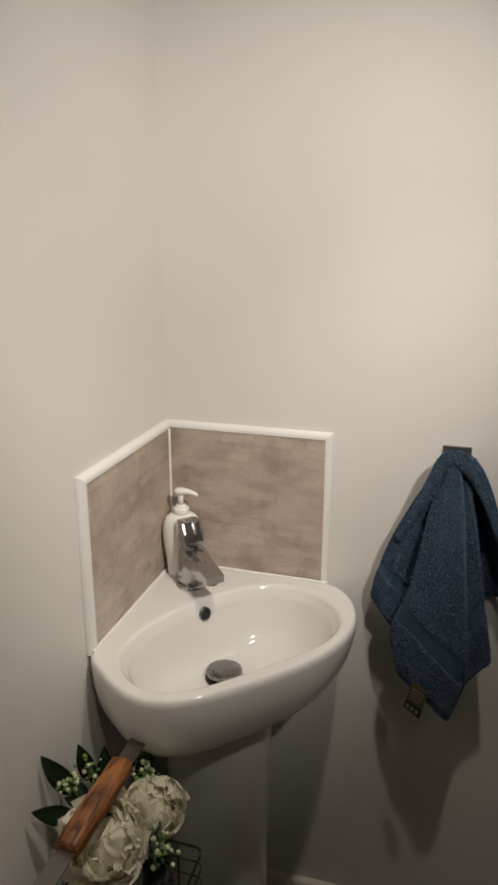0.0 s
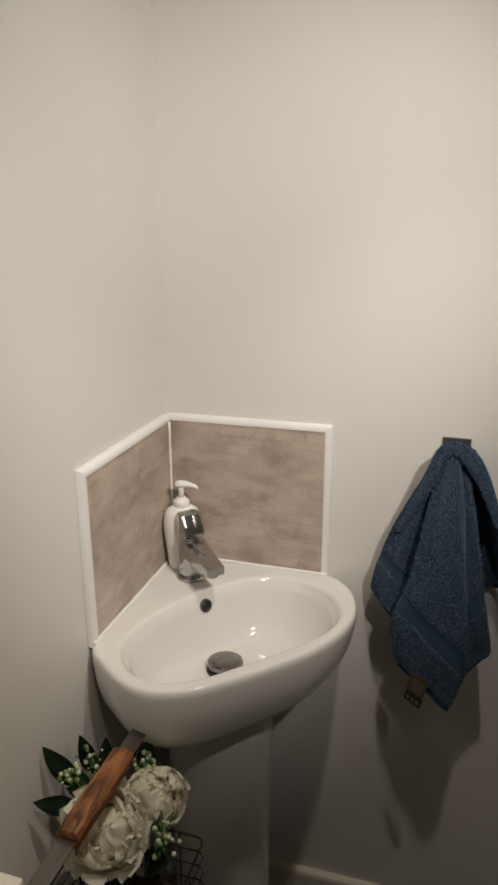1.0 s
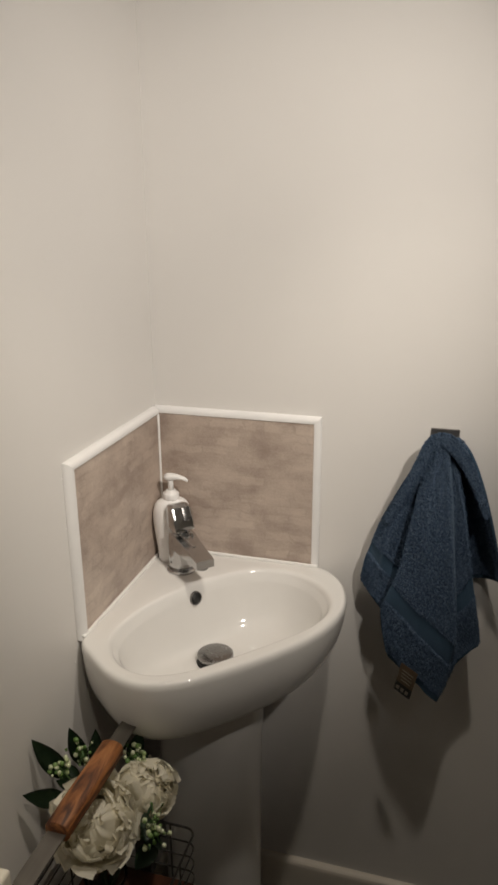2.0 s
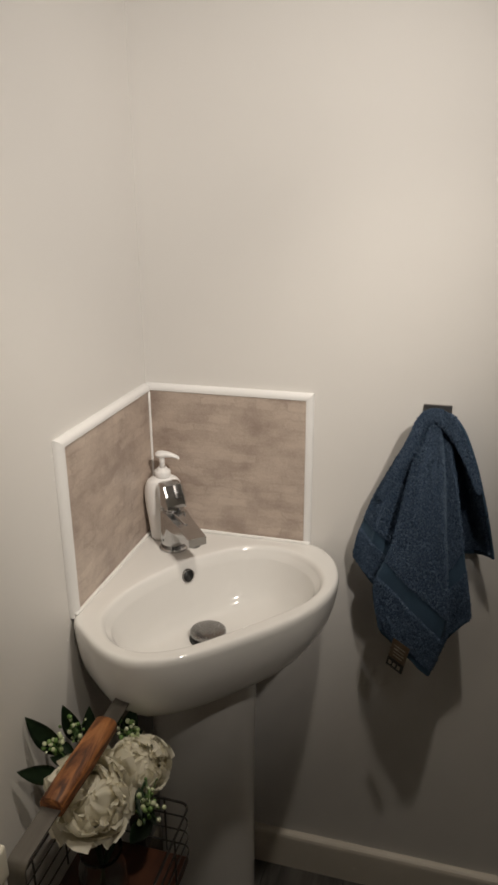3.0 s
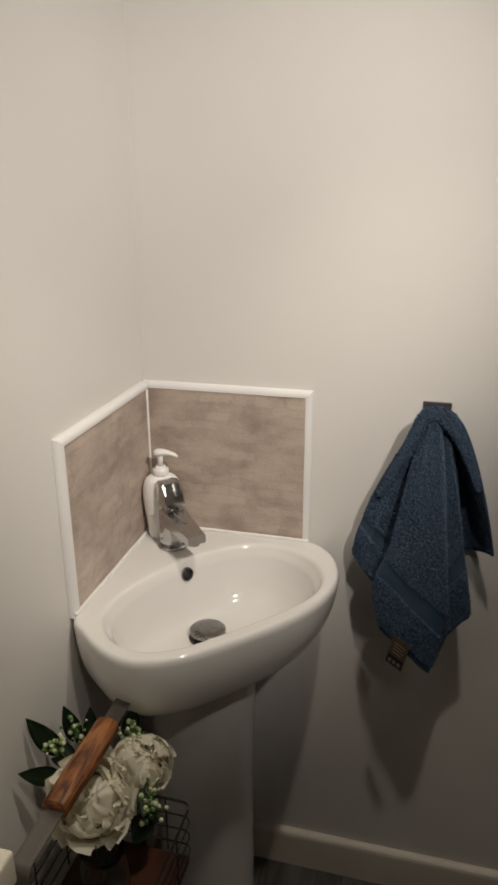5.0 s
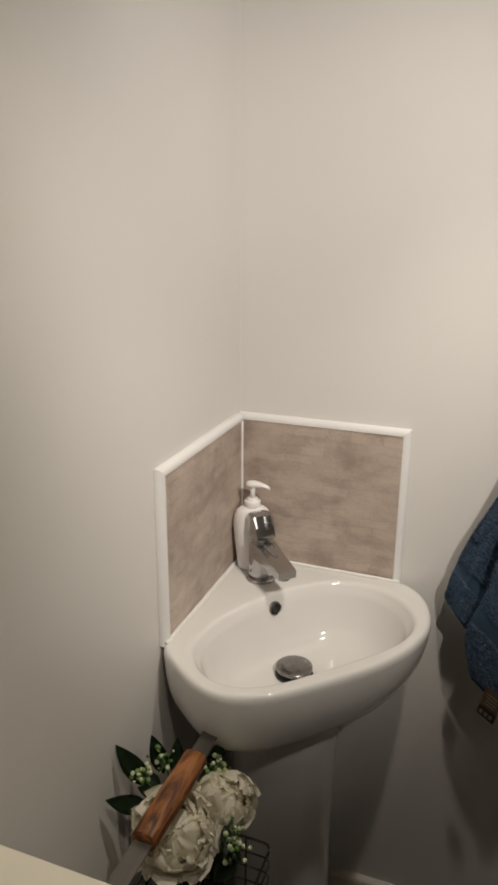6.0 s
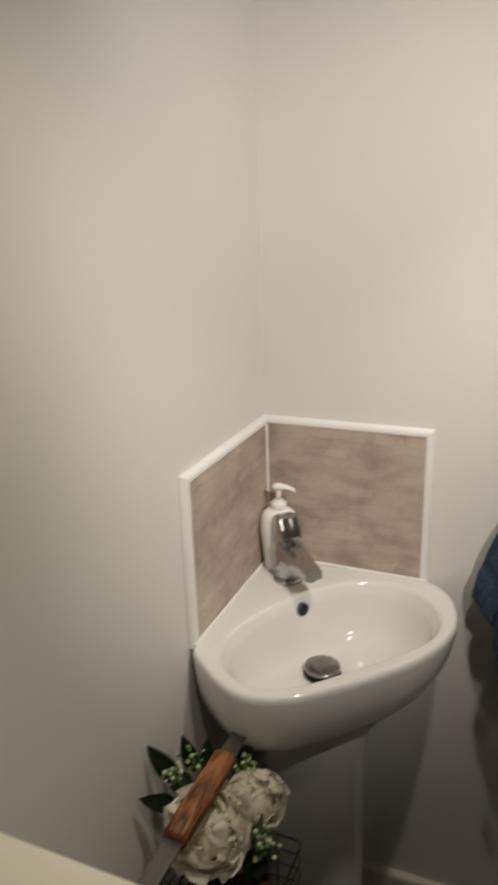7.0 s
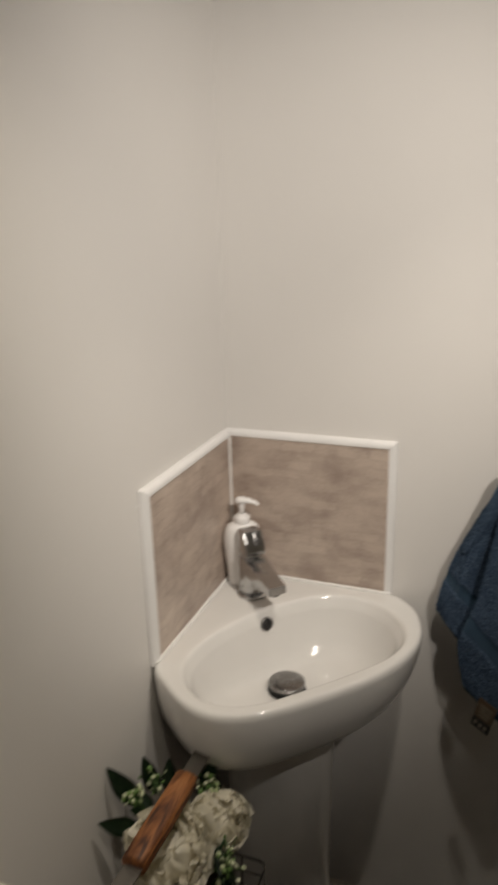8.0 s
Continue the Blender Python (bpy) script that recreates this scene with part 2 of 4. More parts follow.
def tube(points, r, n=8, bm=None, taper=1.0, cyclic=False):
    """A round bar along points."""
    pts = [Vector(p) for p in points]
    rings = []
    for i, p in enumerate(pts):
        d = (pts[min(i + 1, len(pts) - 1)] - pts[max(i - 1, 0)]).normalized()
        side = d.cross(Vector((0, 0, 1)) if abs(d.z) < 0.9 else Vector((1, 0, 0))).normalized()
        up = side.cross(d)
        k = r * (1 + (taper - 1) * i / max(len(pts) - 1, 1))
        rings.append([p + (side * math.cos(a) + up * math.sin(a)) * k for a in (2 * math.pi * j / n for j in range(n))])
    return loft(rings, bm=bm)


def catmull(pts, per=8, closed=False):
    pts = [Vector(p) for p in pts]
    n, out = len(pts), []
    for i in range(n if closed else n - 1):
        if closed:
            a, b, c, d = (pts[(i + k) % n] for k in (-1, 0, 1, 2))
        else:
            a, b, c, d = pts[max(i - 1, 0)], pts[i], pts[i + 1], pts[min(i + 2, n - 1)]
        for k in range(per):
            t = k / per
            out.append(0.5 * ((2 * b) + (c - a) * t + (2 * a - 5 * b + 4 * c - d) * t * t + (3 * b - a - 3 * c + d) * t ** 3))
    if not closed:
        out.append(pts[-1])
    return out


def structure(name, bm, material, label, category, smooth=False):
    return tagged(part(name, bm, material, smooth=smooth), label, category, kind="structure")


# ---- the room ----
X1, Y1, FLOOR, TOP = 1.55, -2.6, 0.012, 2.4
structure("wall_west", box((-0.1, Y1 - 0.1, FLOOR - 0.05), (0, 0.1, TOP)), M["wall"], "off-white painted plaster wall beside the basin", "wall")
structure("wall_north", box((0, 0, FLOOR - 0.05), (X1, 0.1, TOP)), M["wall"], "off-white painted plaster wall behind the towel", "wall")
# east and south walls are never in view; their dark colour limits bounce
structure("wall_east", box((X1, Y1 - 0.1, FLOOR - 0.05), (X1 + 0.1, 0.1, TOP)), M["far_wall"], "plain unseen wall, coloured dark to cut bounced light", "wall")
structure("wall_south", box((0, Y1 - 0.1, FLOOR - 0.05), (X1, Y1, TOP)), M["far_wall"], "plain unseen wall, coloured dark to cut bounced light", "wall")
structure("ceiling", box((-0.1, Y1 - 0.1, TOP), (X1 + 0.1, 0.1, TOP + 0.1)), M["ceiling"], "plain white painted ceiling", "ceiling")


def skirting(name, a, b, out):
    """A moulded board from a to b along a wall, 16 mm thick towards out."""
    a, b, out = Vector(a), Vector(b), Vector(out)
    prof = [(0, 0), (0.016, 0), (0.016, 0.078), (0.0155, 0.086), (0.0135, 0.0915), (0.0095, 0.0945), (0.004, 0.096), (0, 0.0962)]
    rings = [[p + out * d + Vector((0, 0, FLOOR + z)) for d, z in prof] for p in (a, b)]
    return structure(name, loft(rings), M["gloss"], "white gloss-painted skirting board along the wall", "skirting", smooth=False)


skirting("baseboard_north", (0, 0, 0), (X1, 0, 0), (0, -1, 0))
skirting("baseboard_west", (0, -0.8, 0), (0, -0.016, 0), (1, 0, 0))

# ---- ceiling lamp, out of view, made up to carry the three spots ----
lamp = thing("unseen_spotlight", (0.756, -0.964, TOP), "unseen white ceiling spotlight plate with three heads, added to light the walls", "lamp")
part("plate", lathe([(0.11, -0.028), (0.125, -0.024), (0.128, -0.001)], 48), M["trim"], lamp)
for eye, aim, power, beam, edge, tint in HEADS:
    head = part("head", lathe([(0.012, 0.085), (0.026, 0.075), (0.030, 0.05), (0.0345, 0.004), (0.0355, 0.002), (0.0335, 0.002), (0.028, 0.030), (0.010, 0.034)], 32), M["trim"], lamp)
    head.matrix_basis = Matrix.Translation((-0.756, 0.964, -TOP)) @ look(eye, aim)
    part("bulb_face", lathe([(0.029, 0.022), (0.001, 0.020)], 24), M["glow"], head)
    back = head.matrix_basis @ Vector((0, 0, 0.07))
    part("arm", tube([(back.x * 0.2, back.y * 0.2, -0.02), back], 0.006, 10), M["trim"], lamp)

# ---- splash panels and their trim ----
WR, WL, ZB, ZT, TH = 0.330, 0.354, 0.850, 1.152, 0.009
tagged(part("splash_panel", box((TH, -TH, ZB - 0.006), (WR - 0.012, -0.0005, ZT - 0.010), 0.001), M["stone"], smooth=False), "taupe stone-look splashback panel above the basin", "splashback", "splashback panels")
tagged(part("splash_panel", box((0.0005, -WL + 0.012, ZB - 0.006), (TH, -0.0005, ZT - 0.010), 0.001), M["stone"], smooth=False), "taupe stone-look splashback panel above the basin", "splashback", "splashback panels")


def quadrant(name, a, b, inward, out, width=0.0155, proud=0.0135):
    """Quarter-round strip from a to b, mitred at b: its tall side lies towards the panel."""
    a, b, inward, out = (Vector(v) for v in (a, b, inward, out))
    prof = [(0, 0.0005), (0, 0.0025)]
    prof += [(width * (1 - math.cos(t)) * 0.75, 0.0025 + (proud - 0.0025) * math.sin(t)) for t in np.linspace(0.2, math.pi / 2, 8)]
    prof += [(width * 0.94, proud), (width, proud - 0.0012), (width, 0.0005)]
    along = (b - a).normalized()
    rings = [[p + inward * u + out * w - along * (u * mitre) for u, w in prof] for p, mitre in ((a, 0), (b, 1))]
    return tagged(part(name, loft(rings), M["trim"], smooth=False), "white plastic quadrant trim edging the splashback", "trim", "splashback trims", kind="structure")


quadrant("trim_top", (0.002, 0, ZT), (WR, 0, ZT), (0, 0, -1), (0, -1, 0), 0.0135, 0.0104)
quadrant("trim_side", (WR, 0, ZB - 0.004), (WR, 0, ZT), (-1, 0, 0), (0, -1, 0), 0.0135, 0.0104)
quadrant("trim_top", (0, -0.0130, ZT), (0, -WL, ZT), (0, 0, -1), (1, 0, 0), 0.0145, 0.0130)
quadrant("trim_side", (0, -WL, ZB - 0.004), (0, -WL, ZT), (0, 1, 0), (1, 0, 0), 0.0145, 0.0130)
bead = [(TH + 0.0003 + 0.0028 * math.cos(a), -TH - 0.0003 - 0.0028 * math.sin(a)) for a in np.linspace(-0.3, math.pi / 2 + 0.3, 7)]
tagged(part("sealant_bead", loft([[(x, y, z) for x, y in bead] for z in np.linspace(ZB, ZT - 0.016, 12)]), M["silicone"]), "white silicone bead in the corner of the splashback", "sealant", kind="structure")


# a dab of filler where the side trim meets the basin
bm = bmesh.new()
bmesh.ops.create_icosphere(bm, subdivisions=3, radius=1)
for v in bm.verts:
    v.co *= 1 + 0.25 * noise.noise(v.co * 1.4)
    v.co = Vector((v.co.x * 0.005 + 0.005, v.co.y * 0.003 - WL + 0.004, v.co.z * 0.0025 + ZB - 0.004))
tagged(part("filler_dab", bm, M["silicone"]), "lumpy white filler dab under the trim end", "sealant", kind="structure")
# crumbs of dried filler on the wall beside the trim
for y, z, size in ((-WL - 0.003, 1.128, 0.0016), (-WL - 0.004, 1.090, 0.0014), (-WL - 0.002, 1.046, 0.0011), (-WL - 0.012, 0.812, 0.0014), (-WL - 0.006, 0.835, 0.0012)):
    bm = bmesh.new()
    bmesh.ops.create_icosphere(bm, subdivisions=2, radius=size)
    for v in bm.verts:
        v.co *= 1 + 0.4 * noise.noise(v.co * 600 + Vector((y * 90, z * 90, 0)))
        v.co = Vector((v.co.x * 0.6, y + v.co.y, z + v.co.z * 1.4))
    tagged(part("filler_crumb", bm, M["silicone"]), "small crumb of dried filler on the wall", "sealant", kind="structure")


# ---- basin ----
def smooth_loop(points):
    return catmull([(x, y, 0) for x, y in points], 10, True)


def radii(outline, centre, n):
    """Distances from centre to a closed outline at n even angles."""
    pts = [(p.x - centre[0], p.y - centre[1]) for p in outline]
    out = []
    for k in range(n):
        a = 2 * math.pi * k / n
        c, s = math.cos(a), math.sin(a)
        best = 0
        for (x0, y0), (x1, y1) in zip(pts, pts[1:] + pts[:1]):
            d0, d1 = x0 * s - y0 * c, x1 * s - y1 * c
            if d0 * d1 <= 0 and d0 != d1:
                t = d0 / (d0 - d1)
                r = (x0 + (x1 - x0) * t) * c + (y0 + (y1 - y0) * t) * s
                best = max(best, r)
        out.append(best)
    return np.array(out)


# outlines of the rim and of the bowl's edge, from the corner clockwise seen from below
OUT = [(0.003, -0.003), (0.06, -0.003), (0.15, -0.003), (0.24, -0.003), (0.315, -0.003), (0.350, -0.013), (0.381, -0.047), (0.400, -0.095), (0.404, -0.146), (0.391, -0.201), (0.363, -0.256), (0.324, -0.306), (0.277, -0.356), (0.229, -0.401), (0.195, -0.424), (0.158, -0.438), (0.120, -0.437), (0.081, -0.420), (0.040, -0.389), (0.009, -0.358), (0.003, -0.31), (0.003, -0.24), (0.003, -0.15), (0.003, -0.06)]
INN = [(0.127, -0.127), (0.161, -0.091), (0.200, -0.059), (0.240, -0.043), (0.290, -0.043), (0.340, -0.070), (0.371, -0.113), (0.379, -0.162), (0.361, -0.214), (0.316, -0.273), (0.268, -0.326), (0.222, -0.374), (0.187, -0.400), (0.150, -0.413), (0.109, -0.407), (0.076, -0.382), (0.055, -0.345), (0.052, -0.300), (0.064, -0.245), (0.090, -0.185)]
O, N = (0.205, -0.205), 144
r_out, r_in = radii(smooth_loop(OUT), O, N), radii(smooth_loop(INN), O, N)
ang = [2 * math.pi * k / N for k in range(N)]


def ring(r, z, centre=O, k=1.0):
    """A ring at height z, shrunk by k towards centre."""
    return [(centre[0] + k * (O[0] + q * math.cos(a) - centre[0]), centre[1] + k * (O[1] + q * math.sin(a) - centre[1]), z) for q, a in zip(r, ang)]


def basin():
    ob = thing("basin", (0, 0, 0), "glossy white ceramic corner basin fixed to two walls", "basin")
    low = (0.09, -0.21)
    outer = catmull([(0.38, 0.689, 0), (0.54, 0.692, 0), (0.68, 0.699, 0), (0.79, 0.712, 0), (0.885, 0.738, 0), (0.955, 0.775, 0), (0.988, 0.812, 0), (1.0, 0.840, 0)], 4)
    rings = [ring(r_out, z, low, k) for k, z, _ in outer]
    rings += [ring(r_out - d, z) for d, z in ((0.0008, 0.8460), (0.0030, 0.8498), (0.0065, 0.8515))]
    rings += [ring((r_out - 0.0065) * (1 - t) + (r_in + 0.006) * t, 0.8517) for t in (0.25, 0.5, 0.75, 1.0)]
    rings += [ring(r_in + d, z) for d, z in ((0.002, 0.8508), (-0.001, 0.8485), (-0.004, 0.8440), (-0.0065, 0.8385))]
    drain = (0.184, -0.202)
    inner = catmull([(0.965, 0.832, 0), (0.925, 0.812, 0), (0.865, 0.788, 0), (0.77, 0.765, 0), (0.62, 0.750, 0), (0.42, 0.742, 0), (0.2, 0.739, 0), (0.07, 0.738, 0)], 4)
    rings += [ring(r_in - 0.0065, z, drain, k) for k, z, _ in inner]
    part("bowl", loft(rings), M["ceramic"], ob)
    # overflow: near-black plug painting the hole's shade, thin chrome lip, facing the drain
    face = Matrix.Translation((0.1278, -0.1448, 0.8271)) @ Vector((0.80, -0.56, 0.20)).to_track_quat("Z", "Y").to_matrix().to_4x4()
    bm = lathe([(0.0105, -0.012), (0.0105, 0.0012), (0.0113, 0.0028), (0.0125, 0.0024), (0.0132, -0.002)], 32, ends=False)
    part("overflow_ring", bm, M["dull_chrome"], ob).matrix_basis = face
    part("overflow_hole", lathe([(0.0105, -0.010), (0.0105, 0.0010)], 32), M["dark"], ob).matrix_basis = face
    # click drain: raised cap on a short neck
    waste = part("drain_seat", lathe([(0.031, 0.738), (0.034, 0.7405), (0.030, 0.7425), (0.024, 0.7415), (0.018, 0.741)], 40, drain), M["dark"], ob)
    part("drain_neck", lathe([(0.012, 0.741), (0.012, 0.752)], 20, drain), M["dull_chrome"], waste)
    part("drain_cap", lathe([(0.026, 0.7500), (0.0318, 0.7508), (0.0325, 0.7535), (0.0320, 0.7562), (0.0295, 0.7574), (0.016, 0.7582), (0.001, 0.7585)], 48, drain), M["dull_chrome"], waste, "domed dull chrome click cap")
    return ob


basin()
# silicone line where the basin meets the panels
for pts in ([(0.014, -0.0115, 0.8535), (0.33, -0.0115, 0.8535)], [(0.0115, -0.014, 0.8535), (0.0115, -0.352, 0.8535)]):
    a, b2 = Vector(pts[0]), Vector(pts[1])
    path = [a.lerp(b2, i / 24) + Vector((0, 0, 0.0006 * noise.noise((i * 0.7, pts[0][0] * 50, 0)))) for i in range(25)]
    tagged(part("sealant_bead", tube(path, 0.0034, 8), M["silicone"]), "white silicone bead between basin and splashback", "sealant", kind="structure")


def pedestal():
    prof = [(0.097, 0.012), (0.097, 0.05), (0.0965, 0.15), (0.097, 0.35), (0.100, 0.55), (0.104, 0.66), (0.106, 0.699)]
    rings = []
    for r, z in catmull([(a, b3, 0) for a, b3 in prof], 3) and [(p.x, p.y) for p in catmull([(a, b3, 0) for a, b3 in prof], 3)]:
        row = []
        for i in range(48):
            a = 2 * math.pi * i / 48
            c, s = math.cos(a), math.sin(a)
            k = (abs(c) ** 2.1 + abs(s) ** 2.1) ** (-1 / 2.1)
            x, y = 0.155 + r * k * c, -0.155 + r * k * s
            row.append((max(x, 0.02), min(y, -0.02), z))
        rings.append(row)
    tagged(part("pedestal", loft(rings), M["ceramic"]), "white ceramic basin pedestal standing on the floor", "pedestal")


pedestal()


# ---- mixer tap ----
def tap():
    ob = thing("mixer_tap", (0.079, -0.087, 0.8517), "chrome mono basin mixer tap with lever, on the basin", "tap")
    turn = pose(0, 0, 0, 0, 0, -45)
    part("base_ring", lathe([(0.020, 0), (0.0280, 0), (0.0288, 0.002), (0.0276, 0.0045), (0.0248, 0.0055)], 48), M["chrome"], ob)
    part("body", lathe([(0.0246, 0.004), (0.0242, 0.02), (0.0238, 0.05), (0.0238, 0.071), (0.0225, 0.0785), (0.018, 0.082)], 48), M["chrome"], ob)

    def block(secs, bevel, r=0.0012):
        """A crisp-edged block through upright rectangles (x, half width, z0, z1)."""
        bm = loft([[(x, -w, z0), (x, w, z0), (x, w, z1 - r), (x, w - 0.3 * r, z1 - 0.3 * r), (x, w - r, z1), (x, r - w, z1), (x, 0.3 * r - w, z1 - 0.3 * r), (x, -w, z1 - r)] for x, w, z0, z1 in secs])
        bmesh.ops.bevel(bm, geom=bm.edges[:], offset=bevel, segments=2, profile=0.6, affect="EDGES", clamp_overlap=True)
        bmesh.ops.recalc_face_normals(bm, faces=bm.faces)
        return bm

    spout = [(-0.006, 0.0215, 0.049, 0.080), (0.020, 0.0215, 0.0495, 0.0795), (0.045, 0.0195, 0.0500, 0.0745), (0.1085, 0.0172, 0.0500, 0.0655)]
    part("spout", block(spout, 0.0018), M["chrome"], ob, smooth=False).matrix_basis = turn
    part("spout_ridge", block([(0.016, 0.0085, 0.0770, 0.0835), (0.030, 0.0080, 0.0740, 0.0812), (0.062, 0.0030, 0.0690, 0.0735)], 0.001), M["chrome"], ob, smooth=False).matrix_basis = turn
    part("aerator", lathe([(0.0105, 0.0440), (0.0112, 0.0450), (0.0112, 0.052)], 24, (0.094, 0)), M["dull_chrome"], ob).matrix_basis = turn
    part("cartridge", lathe([(0.0175, 0.078), (0.0182, 0.081), (0.0182, 0.088), (0.015, 0.091)], 40), M["chrome"], ob)
    # lever: a broad block over the cartridge that rises and leans back
    secs = [(0.0215, 0.0195, 0.0850, 0.0930), (0.0150, 0.0206, 0.0840, 0.1080), (0.0040, 0.0210, 0.0840, 0.1270), (-0.0080, 0.0206, 0.0850, 0.1300), (-0.0220, 0.0190, 0.0930, 0.1265)]
    lever = part("lever", block(secs, 0.0012, 0.006), M["chrome"], ob, smooth=False)
    lever.matrix_basis = turn @ pose(0, 0, 0.0035)
    part("lever_inset", box((-0.002, -0.0055, -0.001), (0.024, 0.0055, 0.0012), 0.0008), M["dull_chrome"], lever).matrix_basis = pose(0.0062, 0.006, 0.1245, 0, 60, 0)
    part("indicator", lathe([(0.003, 0), (0.003, 0.0012), (0.001, 0.0016)], 16), M["dark"], ob).matrix_basis = turn @ pose(0.0035, -0.0225, 0.022, 90, 0, 0)
    part("pull_rod", tube([(0, 0.018, 0.083), (0, -0.026, 0.0835)], 0.0012, 8), M["chrome"], ob).matrix_basis = turn
    return ob


tap()


# ---- soap bottle ----
def soap():
    ob = thing("soap_bottle", (0.0468, -0.050, 0.8517), "white plastic pump soap bottle on the basin ledge", "soap dispenser")
    prof = catmull([(0.021, 0, 0), (0.0245, 0.002, 0), (0.0262, 0.010, 0), (0.0285, 0.035, 0), (0.0318, 0.065, 0), (0.0335, 0.088, 0), (0.0322, 0.108, 0), (0.0272, 0.1215, 0), (0.0185, 0.1282, 0), (0.0150, 0.1292, 0)], 4)
    part("bottle", lathe([(p.x * 1.09, p.y) for p in prof], 40, ry=0.76, turn=radians(25)), M["soap"], ob)
    part("collar", lathe([(0.0150, 0.1285), (0.0156, 0.1300), (0.0156, 0.1400), (0.0148, 0.1415), (0.0105, 0.1420), (0.0095, 0.1465), (0.006, 0.1470)], 36), M["soap"], ob)
    pump = part("pump_stem", lathe([(0.0058, 0.145), (0.0052, 0.160), (0.0056, 0.168)], 20), M["soap"], ob)
    rings = []
    for x, w, z0, z1 in ((-0.0125, 0.002, 0.1705, 0.1745), (-0.0115, 0.0065, 0.1675, 0.1775), (-0.006, 0.0095, 0.1660, 0.1800), (0.002, 0.0098, 0.1662, 0.1808), (0.012, 0.0080, 0.1685, 0.1795), (0.022, 0.0060, 0.1690, 0.1765), (0.030, 0.0048, 0.1670, 0.1735), (0.0335, 0.0034, 0.1650, 0.1705), (0.0345, 0.0015, 0.1655, 0.1690)):
        rings.append([(x, w * math.cos(a), (z0 + z1) / 2 + (z1 - z0) / 2 * math.sin(a)) for a in (2 * math.pi * i / 20 for i in range(20))])
    part("pump_head", loft(rings), M["soap"], pump).matrix_basis = pose(0, 0, 0, 0, 0, 4)
    return ob


soap()


# ---- towel and hook ----
HOOK = (0.548, 0.0, 1.135)


def hook():
    ob = thing("wall_hook", HOOK, "dark brushed steel stick-on wall hook holding the towel", "hook")
    part("plate", box((-0.0245, -0.0035, -0.045), (0.0245, -0.0003, 0.0120), 0.0015), M["plate"], ob, smooth=False)
    rings = []
    for y, z in ((-0.002, -0.030), (-0.020, -0.034), (-0.036, -0.030), (-0.046, -0.018), (-0.048, -0.006)):
        rings.append([(x, y + dy, z + dz) for x, dy, dz in ((-0.012, 0, 0), (0.012, 0, 0), (0.012, 0.0012, 0.0035), (-0.012, 0.0012, 0.0035))])
    part("prong", loft(rings), M["plate"], ob)


hook()


def fold(a, b, c, d, e, off, band):
    """One fold of cloth: its line from hook to hem as a function of v (x, z, distance off the wall), and the level of the band."""
    pts = [Vector((*q, o)) for q, o in zip((a, b, c, d, e), (off[0], (off[0] + 2 * off[1]) / 3, off[1], (off[1] + off[2]) / 2, off[2]))]

    def line(v):
        k = min(int(v * 4), 3)
        t = v * 4 - k
        p, q, r, u = pts[max(k - 1, 0)], pts[k], pts[k + 1], pts[min(k + 2, 4)]
        return 0.5 * ((2 * q) + (r - p) * t + (2 * p - 5 * q + 4 * r - u) * t * t + (3 * q - p - 3 * r + u) * t ** 3)

    return line, band


